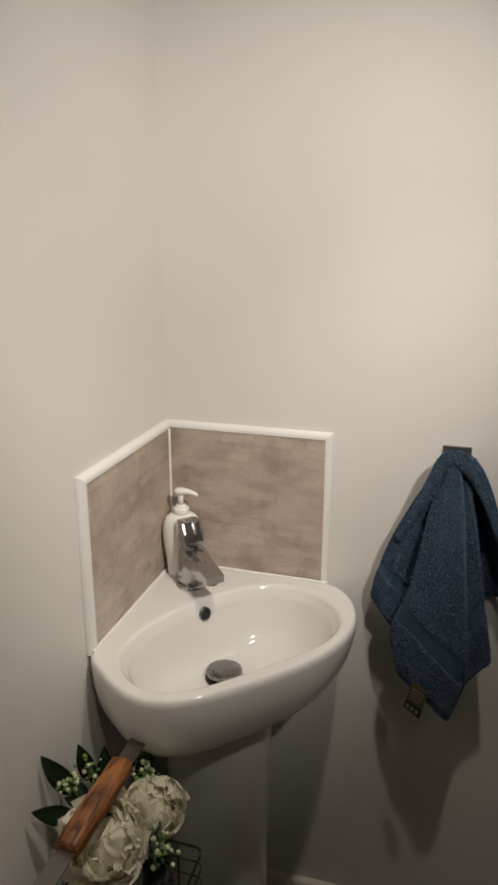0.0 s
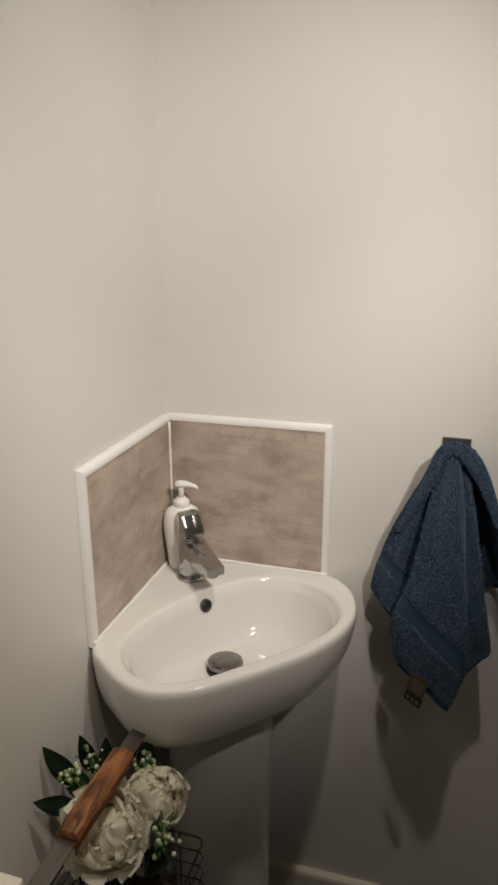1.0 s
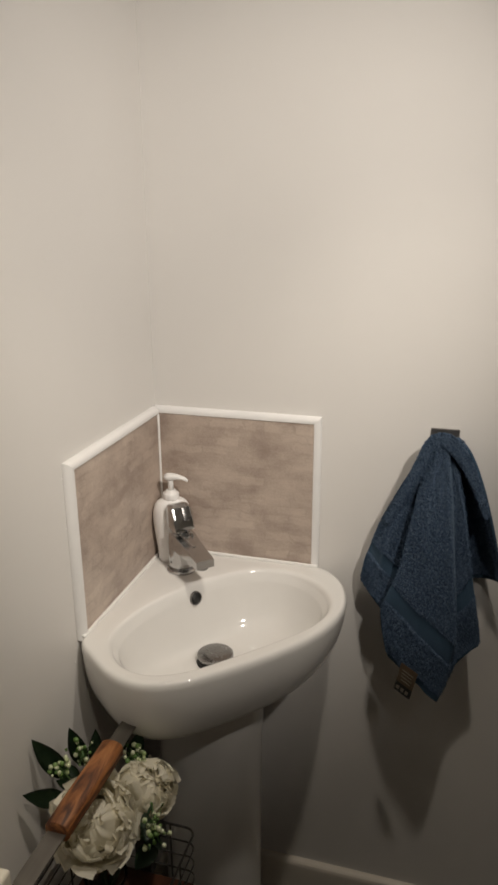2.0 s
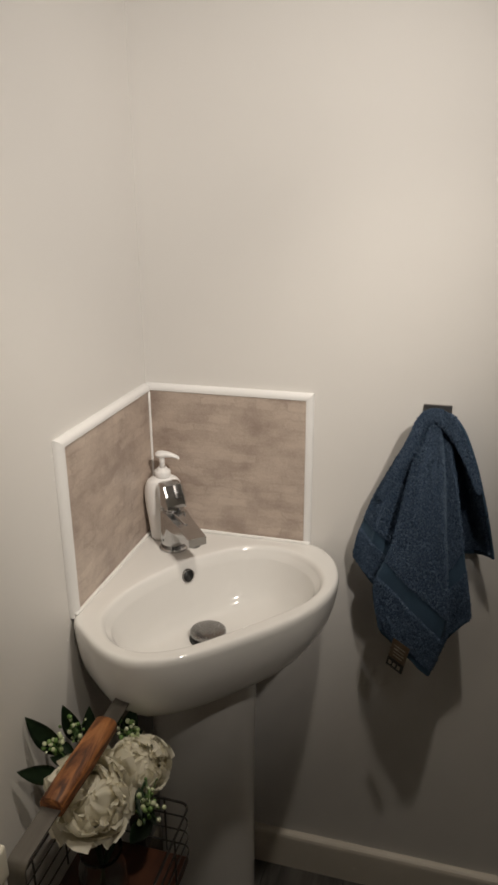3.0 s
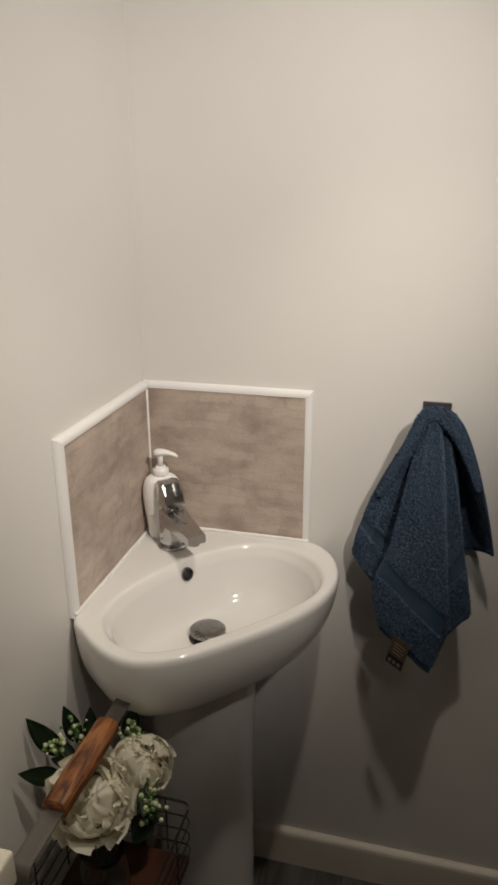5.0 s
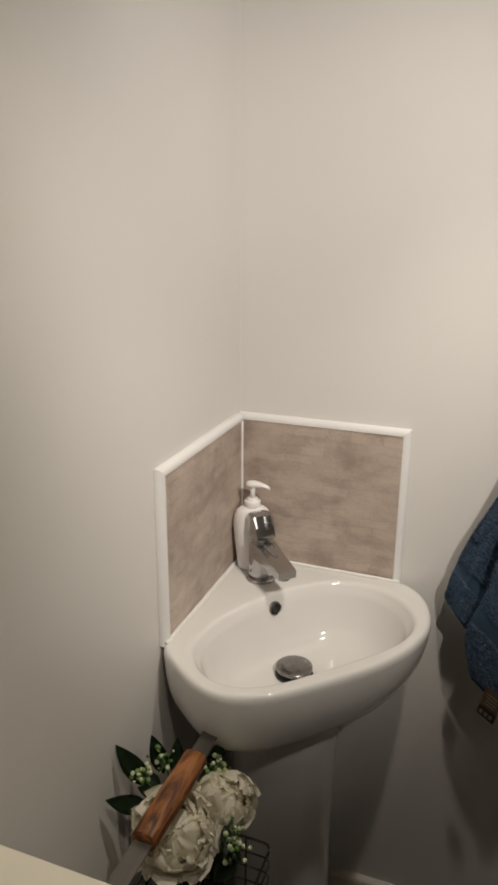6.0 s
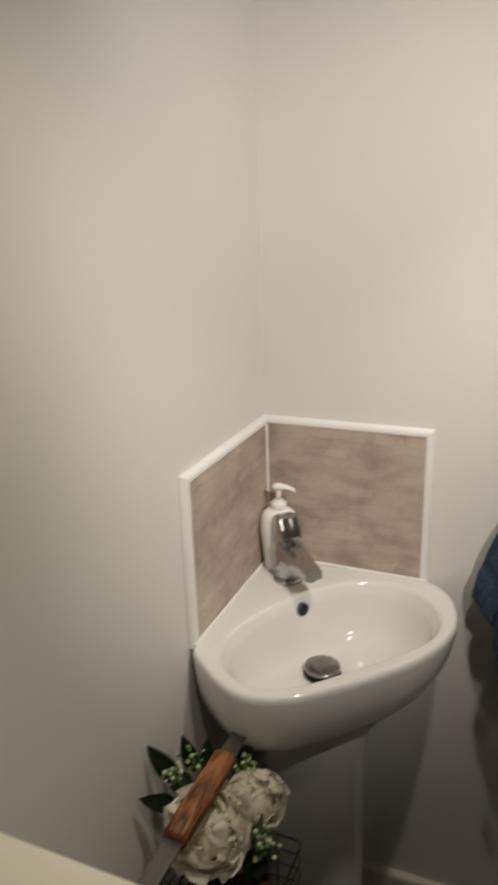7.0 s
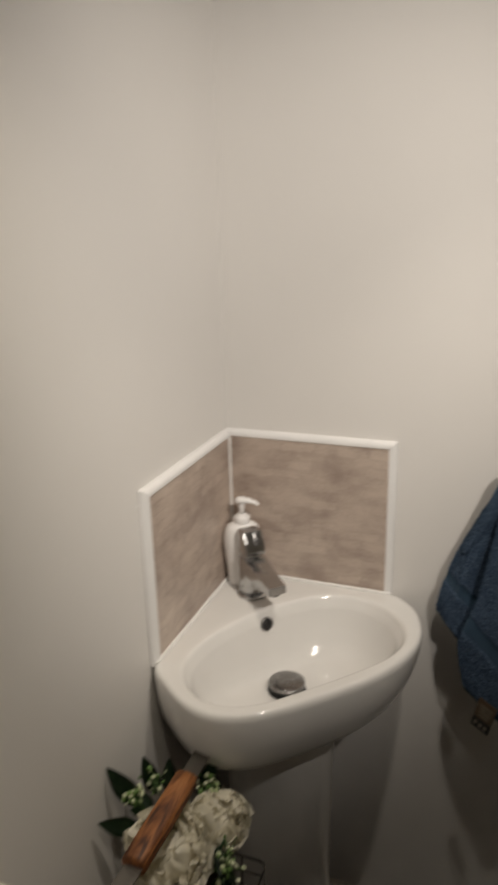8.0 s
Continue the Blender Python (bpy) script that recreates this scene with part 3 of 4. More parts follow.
def towel():
    """One hand towel, hung from its middle: columns fan out from the hook to an uneven hem."""
    ob = thing("towel", HOOK, "dark blue terry hand towel hanging from the hook", "towel")
    # folds from the wall side round the front: five points (x, z) from hook to hem, how far they hang off the wall at the top, midway and at the hem, and where the woven band crosses
    folds = [
        fold((-0.023, -0.002), (-0.063, -0.085), (-0.101, -0.170), (-0.125, -0.242), (-0.126, -0.292), (0.034, 0.034, 0.028), 0.64),
        fold((-0.014, 0.000), (-0.049, -0.086), (-0.081, -0.178), (-0.099, -0.259), (-0.106, -0.307), (0.046, 0.058, 0.050), 0.645),
        fold((-0.009, -0.009), (-0.031, -0.110), (-0.048, -0.220), (-0.060, -0.304), (-0.074, -0.351), (0.036, 0.030, 0.044), 0.65),
        fold((-0.009, -0.001), (-0.037, -0.104), (-0.055, -0.219), (-0.086, -0.322), (-0.070, -0.412), (0.048, 0.074, 0.078), 0.64),
        fold((-0.004, 0.009), (-0.014, -0.095), (-0.014, -0.197), (-0.019, -0.309), (-0.018, -0.439), (0.054, 0.098, 0.104), 0.765),
        fold((0.003, 0.007), (0.019, -0.112), (0.033, -0.232), (0.045, -0.350), (0.023, -0.469), (0.052, 0.102, 0.108), 0.785),
        fold((0.007, -0.003), (0.024, -0.120), (0.036, -0.242), (0.045, -0.339), (0.049, -0.409), (0.042, 0.066, 0.078), 0.62),
        fold((0.014, 0.002), (0.034, -0.078), (0.062, -0.221), (0.084, -0.336), (0.085, -0.365), (0.044, 0.064, 0.070), 0.555),
        fold((0.008, -0.013), (0.027, -0.086), (0.052, -0.232), (0.066, -0.324), (0.066, -0.354), (0.030, 0.026, 0.030), 0.55),
    ]
    stops = (0.0, 0.13, 0.25, 0.32, 0.50, 0.70, 0.75, 0.92, 1.0)
    cols = 170

    def across(row, s):
        """Blend one value a fold over the width, with soft folds."""
        k = max(i for i in range(8) if stops[i] <= s + 1e-9)
        t = (s - stops[k]) / (stops[k + 1] - stops[k])
        return row[k], row[k + 1], t * t * (3 - 2 * t) * 0.55 + t * 0.45

    def front(s, v):
        a, c, t = across(folds, s)
        p = a[0](v).lerp(c[0](v), t)
        x, z, d = p.x, p.y, p.z
        d += 0.0050 * noise.noise((s * 7, v * 5, 1.3)) * min(1, v * 2) + 0.0022 * noise.noise((s * 19, v * 11, 4.1))
        x += 0.0030 * noise.noise((s * 5, v * 6, 8.2)) * v
        d = max(d, 0.010) - 0.030 * max(0.0, 1 - v / 0.07) ** 2
        return Vector((x, -d, z))

    def band_at(s):
        a, c, t = across(folds, s)
        return a[1] + (c[1] - a[1]) * t

    def zone(lo, hi):
        """The part of the cloth between two levels, each a function of the place across."""
        return lambda s, w: front(s, lo(s) + (hi(s) - lo(s)) * w)

    def flap(s, v):
        """The back corner, hanging open behind the front: a hollow that opens to the room."""
        xr, xl = 0.022 + 0.095 * v ** 0.55, 0.006 + 0.059 * v
        dr, dl = 0.048 + 0.026 * math.sin(math.pi * min(1, v * 1.1)), 0.030 - 0.014 * min(1, v * 2)
        x = xl + (xr - xl) * s
        d = dl + (dr - dl) * s ** 3 + 0.003 * noise.noise((s * 5, v * 6, 7.7))
        return Vector((x, -d, 0.006 - (0.268 - 0.012 * s) * v))

    def sheet(fn, nu, nv, v0, v1, thick, name, material, parent, fuzz, label="", u0=0.0, u1=1.0):
        bm = bmesh.new()
        us, vs = np.linspace(u0, u1, nu), np.linspace(v0, v1, nv)
        grid = [[fn(u, v) for u in us] for v in vs]
        nor = [[None] * nu for _ in range(nv)]
        for j in range(nv):
            for i in range(nu):
                du = grid[j][min(i + 1, nu - 1)] - grid[j][max(i - 1, 0)]
                dv = grid[min(j + 1, nv - 1)][i] - grid[max(j - 1, 0)][i]
                nor[j][i] = dv.cross(du).normalized() * -1
                if nor[j][i].y > 0.3:
                    nor[j][i] = -nor[j][i]
        f = [[bm.verts.new(grid[j][i] + nor[j][i] * (thick / 2 + fuzz * noise.noise(grid[j][i] * 330))) for i in range(nu)] for j in range(nv)]
        b4 = [[bm.verts.new(grid[j][i] - nor[j][i] * (thick / 2)) for i in range(nu)] for j in range(nv)]
        for j in range(nv - 1):
            for i in range(nu - 1):
                bm.faces.new((f[j][i], f[j + 1][i], f[j + 1][i + 1], f[j][i + 1]))
                bm.faces.new((b4[j][i], b4[j][i + 1], b4[j + 1][i + 1], b4[j + 1][i]))
        edge = [(0, i) for i in range(nu)] + [(j, nu - 1) for j in range(1, nv)] + [(nv - 1, i) for i in range(nu - 2, -1, -1)] + [(j, 0) for j in range(nv - 2, 0, -1)]
        for (j0, i0), (j1, i1) in zip(edge, edge[1:] + edge[:1]):
            bm.faces.new((f[j0][i0], f[j1][i1], b4[j1][i1], b4[j0][i0]))
        part(name, bm, material, parent, label)
        return grid, nor

    rng = random.Random(5)

    def pile(pieces, per):
        """Short loops standing on the terry: small leaning spikes."""
        verts, faces = [], []
        for grid, nor in pieces:
            for _ in range(per):
                j, i = rng.randrange(len(grid) - 1), rng.randrange(len(grid[0]) - 1)
                p = grid[j][i].lerp(grid[j + 1][i + 1], rng.random()) + (grid[j][i + 1] - grid[j][i]) * (rng.random() - 0.5)
                n = nor[j][i]
                side = n.cross(Vector((rng.uniform(-1, 1), rng.uniform(-1, 1), rng.uniform(-1, 1)))).normalized()
                up = n.cross(side)
                w, h = 0.0009, rng.uniform(0.0016, 0.0044)
                tip = p + n * (0.0016 + h) + side * rng.uniform(-0.002, 0.002) + Vector((0, 0, -0.0012))
                base = p + n * 0.0012
                k = len(verts)
                verts += [base + side * w, base - side * w * 0.5 + up * w, base - side * w * 0.5 - up * w, tip + side * w * 0.6, tip - side * w * 0.6]
                faces += [(k, k + 1, k + 4, k + 3), (k + 1, k + 2, k + 4), (k + 2, k, k + 3, k + 4)]
        me = bpy.data.meshes.new("terry_pile")
        me.from_pydata(verts, [], faces)
        me.materials.append(M["pile"])
        o = new("terry_pile", me)
        o.parent = ob
        tagged(o, kind="stuff")

    upper = sheet(zone(lambda s: 0.0, lambda s: band_at(s) - 0.040), cols, 130, 0.0, 1.0, 0.005, "upper_cloth", M["terry"], ob, 0.0016)
    sheet(zone(lambda s: band_at(s) - 0.042, lambda s: band_at(s) + 0.042), cols, 16, 0.0, 1.0, 0.0032, "woven_band", M["band"], ob, 0.0002, "flat woven blue band")
    lower = sheet(zone(lambda s: band_at(s) + 0.040, lambda s: 0.955), cols, 48, 0.0, 1.0, 0.005, "lower_cloth", M["terry"], ob, 0.0016)
    sheet(zone(lambda s: 0.952, lambda s: 1.0), cols, 8, 0.0, 1.0, 0.0042, "hem", M["band"], ob, 0.0003, "flat stitched blue hem")
    back = sheet(flap, 60, 90, 0.0, 0.965, 0.005, "back_cloth", M["terry"], ob, 0.0016, u1=0.96)
    sheet(flap, 6, 90, 0.05, 0.965, 0.0042, "selvedge", M["band"], ob, 0.0003, u0=0.955)
    sheet(flap, 60, 6, 0.962, 1.0, 0.0042, "hem", M["band"], ob, 0.0003)
    # the bunched roll that lies over the hook
    over = catmull([(-0.087, -0.052, -0.150), (-0.061, -0.056, -0.098), (-0.037, -0.056, -0.045), (-0.020, -0.051, -0.004), (0.000, -0.050, 0.007), (0.019, -0.051, -0.003), (0.038, -0.056, -0.026), (0.058, -0.066, -0.062), (0.080, -0.074, -0.115)], 8)

    def roll(s, v):
        k = v * (len(over) - 1)
        i = min(int(k), len(over) - 2)
        p, t = over[i].lerp(over[i + 1], k - i), (over[i + 1] - over[i]).normalized()
        out = Vector((0, -1, 0))
        a, r = math.pi * (1.45 * s - 0.45), 0.0105 * (1 - 0.85 * abs(2 * v - 1) ** 2) * (1 + 0.25 * noise.noise((s * 2, v * 4, 3.3)))
        return p + (out * math.sin(a) + out.cross(t) * -math.cos(a)) * r

    top = sheet(roll, 40, 110, 0.0, 1.0, 0.004, "hook_roll", M["terry"], ob, 0.0012)
    pile([top], 13000)
    pile([upper], 42000)
    pile([lower], 17000)
    pile([back], 16000)
    # card label hanging from the hem
    tag = part("label_card", box((-0.0175, -0.0005, -0.062), (0.0175, 0.0005, 0.004), 0.0003), M["tag"], ob, "small brown and black card label", smooth=False)
    tag.matrix_basis = pose(-0.028, -0.121, -0.404, 4, 14, -28)
    part("label_foot", box((-0.0173, -0.0012, -0.0618), (0.0173, -0.0006, -0.040), 0.0002), M["tag_black"], tag, smooth=False)
    for k in range(4):
        part("print_line", box((-0.012 + 0.001 * k, -0.0012, -0.010 - 0.0075 * k), (0.012 - 0.002 * (k % 2), -0.0007, -0.0080 - 0.0075 * k)), M["print"], tag, smooth=False)
    for k in range(3):
        part("print_mark", box((-0.013 + 0.0095 * k, -0.0018, -0.056), (-0.007 + 0.0095 * k, -0.0013, -0.048), 0.0006), M["print"], tag, smooth=False)


towel()


# ---- basket with strap handle ----
BX0, BX1, BY0, BY1, RIM, BASE = 0.022, 0.214, -0.718, -0.402, 0.562, 0.445
HX, HZ = 0.118, 0.760


def basket():
    ob = thing("wire_basket", (HX, (BY0 + BY1) / 2, FLOOR), "dark wire basket with wooden base and grip, standing on strap legs", "basket")
    inv = ob.matrix_basis.inverted()

    def local(bm):
        bm.transform(inv)
        return bm

    # strap: one bent band from foot to foot over the top
    w, th = 0.013, 0.0022
    path = [(BY1, FLOOR + 0.001), (BY1, 0.3), *[(BY1 - 0.014 + 0.014 * math.cos(a), HZ - 0.014 + 0.014 * math.sin(a)) for a in np.linspace(0, math.pi / 2, 15)], *[(BY0 + 0.014 - 0.014 * math.sin(a), HZ - 0.014 + 0.014 * math.cos(a)) for a in np.linspace(0, math.pi / 2, 15)], (BY0, 0.3), (BY0, FLOOR + 0.001)]
    rings = []
    for i, (y, z) in enumerate(path):
        a, c = path[max(i - 1, 0)], path[min(i + 1, len(path) - 1)]
        t = Vector((0, c[0] - a[0], c[1] - a[1])).normalized()
        n = Vector((0, -t.z, t.y))
        p = Vector((HX, y, z))
        rings.append([p + Vector((sx * w, 0, 0)) + n * (sn * th / 2) for sx, sn in ((-1, -1), (1, -1), (1, 1), (-1, 1))])
    part("strap", local(loft(rings)), M["steel"], ob, "flat brushed steel strap", smooth=False)
    # grip: rounded wooden bar round the strap
    rings = []
    y0, y1 = -0.634, -0.474
    for k, f in ((0.55, 0.0), (0.9, 0.004), (1.0, 0.012), (1.02, 0.2), (1.06, 0.5), (1.02, 0.8), (1.0, 0.988), (0.9, 0.996), (0.55, 1.0)):
        row = []
        for i in range(28):
            a = 2 * math.pi * i / 28
            c, s = math.cos(a), math.sin(a)
            q = (abs(c) ** 2.8 + abs(s) ** 2.8) ** (-1 / 2.8)
            wob = 1 + 0.05 * noise.noise((c * 1.5, s * 1.5, f * 3)) - 0.035 * (i % 4 == 1) * (c > 0.2)
            row.append((HX + 0.0172 * k * q * c * wob, y0 + (y1 - y0) * f, HZ + 0.001 + 0.0145 * k * q * s * wob))
        rings.append(row)
    part("grip", local(loft(rings)), M["wood"], ob, "oiled brown wooden grip")
    # wires
    for k in range(4):
        z = RIM - 0.030 * k
        c = 0.014
        loop = []
        for cx, cy, a0 in ((BX1 - c, BY1 - c, 0), (BX0 + c, BY1 - c, 90), (BX0 + c, BY0 + c, 180), (BX1 - c, BY0 + c, 270)):
            loop += [(cx + c * math.cos(radians(a0 + a)), cy + c * math.sin(radians(a0 + a)), z) for a in (0, 30, 60, 90)]
        part("rim_wire" if k == 0 else "wire", local(tube(loop + loop[:1], 0.0021 if k == 0 else 0.0014, 8)), M["wire"], ob)
    for x, y in ((BX1, -0.47), (BX1, -0.56), (BX1, -0.65), (BX0, -0.47), (BX0, -0.56), (BX0, -0.65), (0.06, BY1), (0.17, BY1), (0.06, BY0), (0.17, BY0)):
        part("upright_wire", local(tube([(x, y, BASE + 0.006), (x, y, RIM)], 0.0016, 8)), M["wire"], ob)
    part("base_board", local(box((BX0 + 0.004, BY0 + 0.004, BASE - 0.006), (BX1 - 0.004, BY1 - 0.004, BASE + 0.008), 0.003)), M["dark_wood"], ob, "dark stained wooden base board")
    return ob


basket()


# ---- bouquet ----
def petal_mesh(rho, open_to, spread, flare, ruffle, rng):
    """One petal wrapped round a ball of radius rho, from below up to the polar angle open_to, with a rounded, frilled rim."""
    bm = bmesh.new()
    nu, nv = 27, 14
    p1, p2, p3 = (rng.uniform(0, 6.3) for _ in range(3))
    rows = []
    for j in range(nv):
        v = j / (nv - 1) * 0.985
        wide = math.sin(math.pi * (0.16 + 0.50 * v)) ** 0.7
        if v > 0.7:
            wide *= math.sqrt(max(0.0, 1 - ((v - 0.7) / 0.30) ** 2)) * 0.9 + 0.1
        row = []
        for i in range(nu):
            u = -1 + 2 * i / (nu - 1)
            phi = radians(spread) * u * wide
            theta = radians(150 + (open_to - 150) * v + (7 * math.sin(3 * u + p3) + 3 * math.sin(9 * u + p1)) * v ** 3)
            frill = ruffle * v ** 2.5 * (0.6 * math.sin(3.2 * u + p1) + 0.40 * math.sin(9.0 * u + p2) + 0.2 * math.sin(17 * u + p3)) * (0.35 + 0.65 * abs(u) ** 0.5)
            r = rho * (1 + flare * v ** 3 + frill + 0.05 * v * u * u)
            row.append(bm.verts.new((r * math.sin(phi), r * math.cos(phi) * math.sin(theta), r * math.cos(phi) * math.cos(theta))))
        rows.append(row)
    for a, c in zip(rows, rows[1:]):
        for i in range(nu - 1):
            bm.faces.new((a[i], a[i + 1], c[i + 1], c[i]))
    return bm


def peony(parent, centre, axis, size, seed, label, tight=1.0):
    """A full bloom: petals in shells, closed in the middle and open outside."""
    rng = random.Random(seed)
    bm = bmesh.new()
    bmesh.ops.create_icosphere(bm, subdivisions=2, radius=size * 0.40)
    bloom = part("bloom", bm, M["petal"], parent, label)
    bloom.matrix_basis = Matrix.Translation(centre) @ Vector(axis).to_track_quat("Z", "Y").to_matrix().to_4x4()
    for count, rho, open_to, spread, flare, ruf in ((4, 0.42, 4, 75, 0.05, 0.20), (5, 0.56, 16, 62, 0.08, 0.24), (6, 0.68, 30, 56, 0.10, 0.24), (8, 0.80, 48, 46, 0.13, 0.26), (9, 0.90, 68, 44, 0.16, 0.24), (8, 0.98, 95, 48, 0.20, 0.22)):
        for k in range(count):
            a = 360 * k / count + rng.uniform(-16, 16)
            bm = petal_mesh(size * rho * rng.uniform(0.95, 1.06), (open_to + rng.uniform(-20, 16)) * tight, spread * rng.uniform(0.85, 1.1), flare * tight, ruf * 0.85 * (0.4 + 0.6 * tight), rng)
            part("petal", bm, M["petal"], bloom).matrix_basis = pose(0, 0, 0, rng.uniform(-14, 14), rng.uniform(-14, 14), a)
    return bloom


def leaf_mesh(length, width, bend):
    bm = bmesh.new()
    rows = []
    for j in range(11):
        v = j / 10
        half = width / 2 * math.sin(math.pi * v ** 0.8) ** 0.9 + 0.0004
        rows.append([bm.verts.new((half * u, bend * v * v + 0.12 * half * (1 - abs(u)) * 2, length * v)) for u in (-1, -0.5, 0, 0.5, 1)])
    for a, c in zip(rows, rows[1:]):
        for i in range(4):
            bm.faces.new((a[i], a[i + 1], c[i + 1], c[i]))
    bmesh.ops.solidify(bm, geom=bm.faces[:], thickness=0.0007)
    return bm


def between(base, tip, face):
    """Pose with z from base to tip and y away from face."""
    z = (Vector(tip) - Vector(base)).normalized()
    y = (-Vector(face) - z * z.dot(-Vector(face))).normalized()
    x = y.cross(z)
    return Matrix.Translation(base) @ Matrix((x, y, z)).transposed().to_4x4()


berry_mesh = bpy.data.meshes.new("berry")
bm = bmesh.new()
bmesh.ops.create_icosphere(bm, subdivisions=2, radius=0.0031)
bm.to_mesh(berry_mesh)
bm.free()
for p in berry_mesh.polygons:
    p.use_smooth = True
berry_mesh.materials.append(M["berry"])


def sprig(parent, base, centre, spread, count, seed, inv):
    """A stalk that branches into many small pale buds."""
    rng = random.Random(seed)
    base, centre = Vector(base), Vector(centre)
    bm = tube([base, base.lerp(centre, 0.5) + Vector((0.004, 0, 0.004)), centre], 0.0012, 6)
    ends = []
    for _ in range(count):
        p = centre + Vector((rng.gauss(0, 1) * spread[0], rng.gauss(0, 1) * spread[1], rng.gauss(0, 1) * spread[2]))
        tube([base.lerp(centre, rng.uniform(0.5, 0.95)), p.lerp(centre, 0.4) - Vector((0, 0, 0.004)), p], 0.0006, 5, bm)
        ends.append(p)
    bm.transform(inv)
    sp = part("berry_sprig", bm, M["stem"], parent)
    for p in ends:
        o = new("berry", berry_mesh)
        o.parent = sp
        k = rng.choice((0.6, 0.8, 1.0, 1.15, 1.3))
        o.matrix_basis = Matrix.LocRotScale(inv @ p, None, (k, k, k * 1.1))
    return sp


def bouquet():
    vx, vy, z0 = 0.112, -0.515, BASE + 0.009
    jar = thing("glass_vase", (vx, vy, z0), "clear glass vase holding the flowers in the basket", "vase")
    part("jar", lathe([(0.030, 0.0), (0.036, 0.002), (0.038, 0.02), (0.036, 0.075), (0.030, 0.098), (0.033, 0.108), (0.0305, 0.108), (0.0275, 0.098), (0.0335, 0.075), (0.0355, 0.02), (0.033, 0.005), (0.001, 0.004)], 40), M["glass"], jar)
    ob = thing("bouquet", (vx, vy, z0 + 0.008), "artificial cream peonies with pale buds and dark leaves", "flowers")
    inv = ob.matrix_basis.inverted()
    peony(ob, inv @ Vector((0.111, -0.527, 0.673)), (0.30, -0.55, 0.70), 0.0535, 3, "full cream peony bloom")
    peony(ob, inv @ Vector((0.150, -0.444, 0.666)), (0.55, -0.35, 0.70), 0.0435, 8, "half-open cream peony bloom", 0.6)
    for base, tip, w in (((0.045, -0.490, 0.700), (0.012, -0.517, 0.781), 0.030), ((0.055, -0.455, 0.695), (0.045, -0.470, 0.771), 0.026), ((0.055, -0.510, 0.680), (0.018, -0.558, 0.721), 0.028), ((0.090, -0.425, 0.690), (0.103, -0.392, 0.747), 0.024), ((0.120, -0.425, 0.69), (0.132, -0.41, 0.74), 0.026), ((0.075, -0.455, 0.70), (0.078, -0.452, 0.762), 0.022), ((0.19, -0.50, 0.63), (0.17, -0.53, 0.60), 0.03), ((0.165, -0.49, 0.66), (0.205, -0.515, 0.635), 0.020), ((0.17, -0.49, 0.67), (0.196, -0.530, 0.650), 0.018), ((0.12, -0.44, 0.69), (0.150, -0.425, 0.712), 0.016), ((0.06, -0.49, 0.69), (0.044, -0.512, 0.712), 0.018), ((0.06, -0.48, 0.69), (0.036, -0.478, 0.715), 0.016)):
        d = (Vector(tip) - Vector(base)).length
        part("leaf", leaf_mesh(d, w, 0.006), M["leaf"], ob).matrix_basis = inv @ between(base, tip, (0.5, -0.8, 0.5))
    root = (vx, vy, z0 + 0.06)
    sprig(ob, (0.06, -0.495, 0.68), (0.036, -0.495, 0.726), (0.009, 0.007, 0.008), 34, 1, inv)
    sprig(ob, (0.07, -0.47, 0.68), (0.058, -0.464, 0.732), (0.007, 0.006, 0.010), 24, 2, inv)
    sprig(ob, (0.13, -0.44, 0.68), (0.134, -0.428, 0.716), (0.010, 0.007, 0.006), 30, 3, inv)
    sprig(ob, (0.18, -0.485, 0.68), (0.188, -0.505, 0.655), (0.012, 0.011, 0.014), 48, 4, inv)
    for tip in ((0.118, -0.53, 0.65), (0.155, -0.45, 0.65), (0.06, -0.495, 0.69), (0.13, -0.44, 0.69), (0.18, -0.485, 0.68), (0.07, -0.47, 0.69)):
        bm = tube(catmull([(vx + 0.1 * (tip[0] - vx), vy + 0.1 * (tip[1] - vy), z0 + 0.008), root, tip], 6), 0.0022, 7)
        bm.transform(inv)
        part("stem", bm, M["leaf"], ob)


bouquet()


# ---- boxed cistern with a pot plant ----
CX, CY1, CY0, CZ = 0.214, -0.843, -1.30, 0.957


def cistern():
    ob = thing("cistern", (0, 0, FLOOR), "cream-white boxed-in toilet cistern against the wall", "cistern")
    up = Matrix.Translation((0, 0, -FLOOR))

    def local(bm):
        bm.transform(up)
        return bm

    part("body", local(box((0.001, CY0 + 0.006, FLOOR), (CX - 0.004, CY1 - 0.003, CZ - 0.038), 0.003)), M["cistern"], ob)
    part("lid", local(box((0.001, CY0, CZ - 0.037), (CX, CY1, CZ), 0.004, 3)), M["cistern"], ob)



cistern()


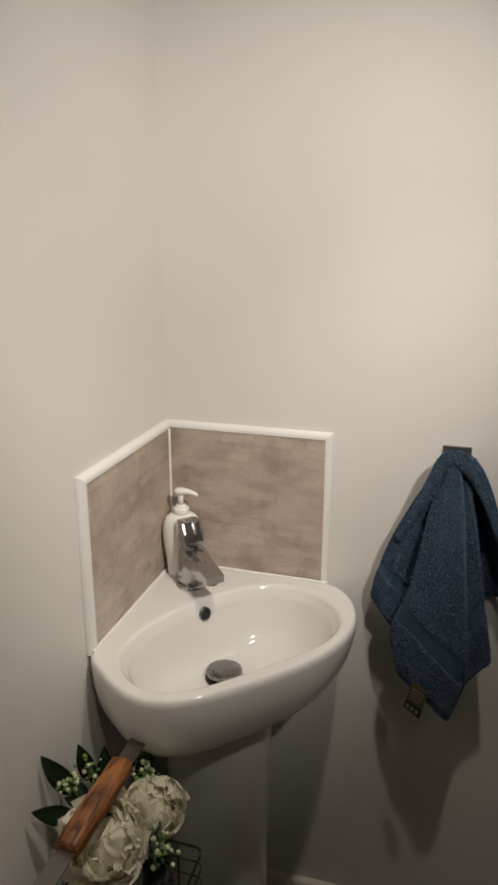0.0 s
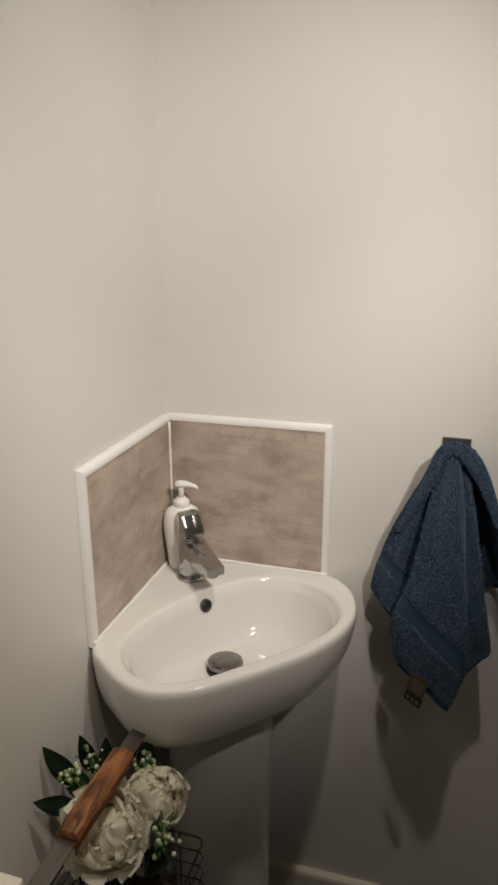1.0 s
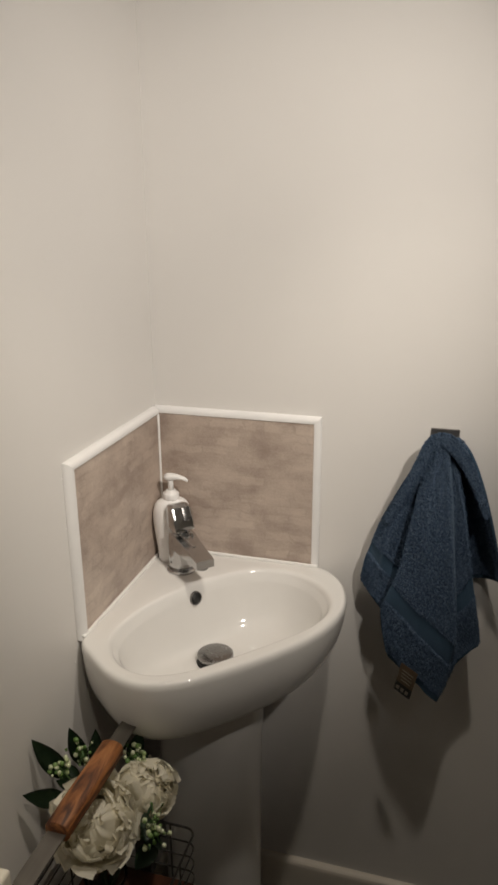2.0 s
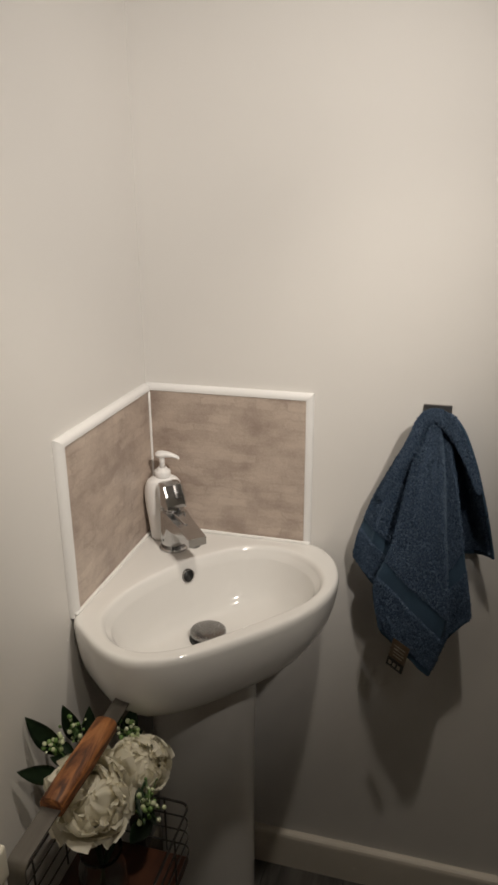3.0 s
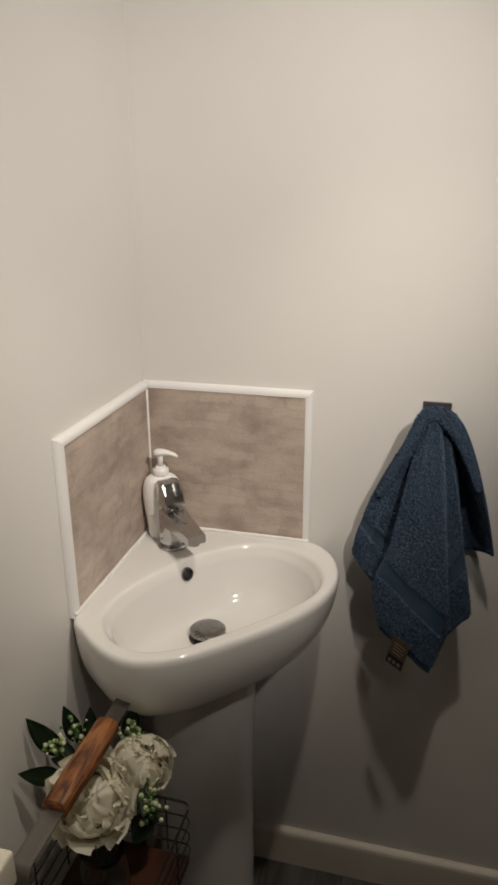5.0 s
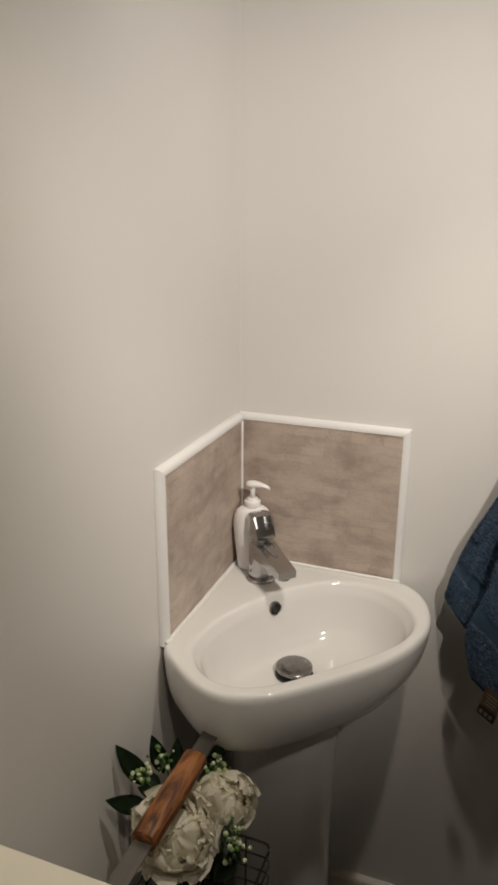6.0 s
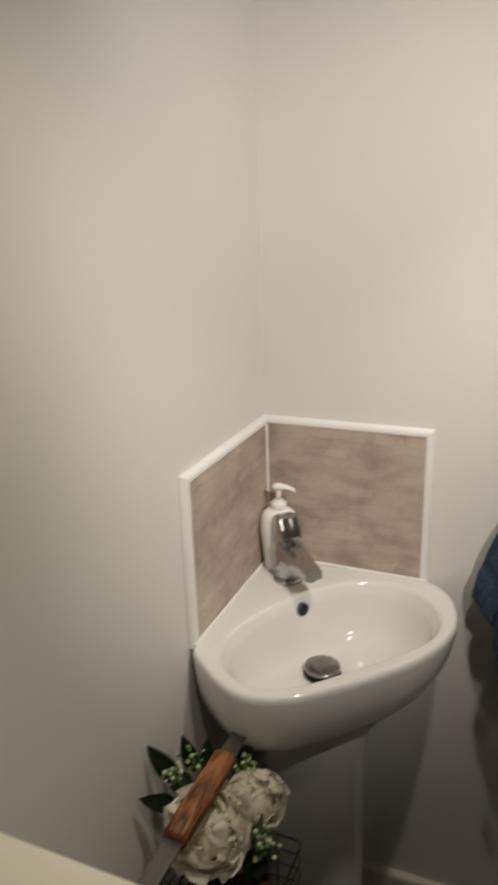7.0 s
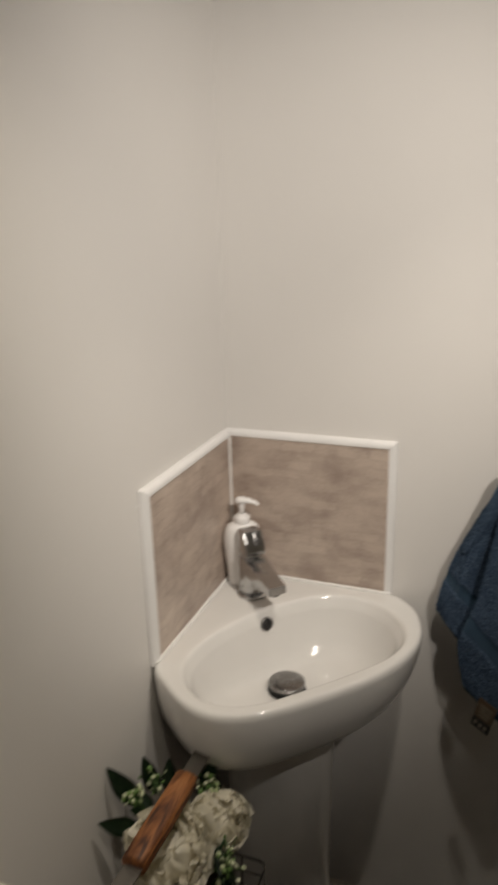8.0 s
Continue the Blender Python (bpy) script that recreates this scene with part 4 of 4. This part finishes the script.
def pot_plant():
    c = (0.066, -0.979)
    ob = thing("pot_plant", (*c, CZ), "green leafy plant in a slate-grey round pot", "plant")
    part("pot", lathe([(0.038, 0.0), (0.046, 0.005), (0.059, 0.036), (0.0635, 0.075), (0.060, 0.108), (0.049, 0.132), (0.051, 0.140), (0.047, 0.140), (0.045, 0.132), (0.047, 0.124)], 48, ends=True), M["pot"], ob)
    part("soil", lathe([(0.044, 0.116), (0.044, 0.126), (0.001, 0.129)], 24), M["soil"], ob)
    rng = random.Random(4)
    for k in range(9):
        a = radians(200 + 18 * k + rng.uniform(-6, 6))
        reach, rise = rng.uniform(0.035, 0.07), rng.uniform(0.10, 0.19)
        base = Vector((0.012 * math.cos(a), 0.012 * math.sin(a), 0.122))
        mid = base + Vector((reach * 0.45 * math.cos(a), reach * 0.45 * math.sin(a), rise * 0.75))
        part("stalk", tube([base, base.lerp(mid, 0.5) + Vector((0, 0, 0.01)), mid], 0.0016, 6), M["lily"], ob)
        tip = mid + Vector((reach * math.cos(a), reach * math.sin(a), -0.01 + 0.02 * rng.random()))
        part("leaf", leaf_mesh((tip - mid).length * 1.1, 0.026, -0.008), M["lily"], ob).matrix_basis = between(mid, tip, (0, 0, 1))
    # one long leaf arching towards the basin
    mid, tip = Vector((-0.022, 0.007, 0.289)), Vector((0.086, 0.069, 0.300))
    part("stalk", tube(catmull([(0, 0, 0.122), (-0.020, 0.003, 0.20), mid], 5), 0.0016, 6), M["lily"], ob)
    part("leaf", leaf_mesh((tip - mid).length, 0.030, 0.0), M["lily"], ob).matrix_basis = between(mid, tip, (0, 0, 1))


pot_plant()

# ---- floor boards ----
floor = structure("floor", box((-0.1, Y1 - 0.1, FLOOR - 0.1), (X1 + 0.1, 0.1, FLOOR - 0.004)), M["subfloor"], "grey wood-look board floor with dark joints", "floor")
bw = 0.182
for k in range(-2, 8):
    x0 = 0.246 + bw * (k - 1)
    lo, hi = max(x0 + 0.0008, 0.001), min(x0 + bw - 0.0008, X1 - 0.001)
    if hi - lo < 0.02:
        continue
    cut = -0.55 - 0.31 * ((k * 7) % 4)
    for ya, yb in ((Y1 + 0.001, cut - 0.0008), (cut + 0.0008, -0.001)):
        if yb - ya > 0.05:
            part("board", box((lo, ya, FLOOR - 0.004), (hi, yb, FLOOR), 0.0008, 1), M["board"], floor, smooth=False)
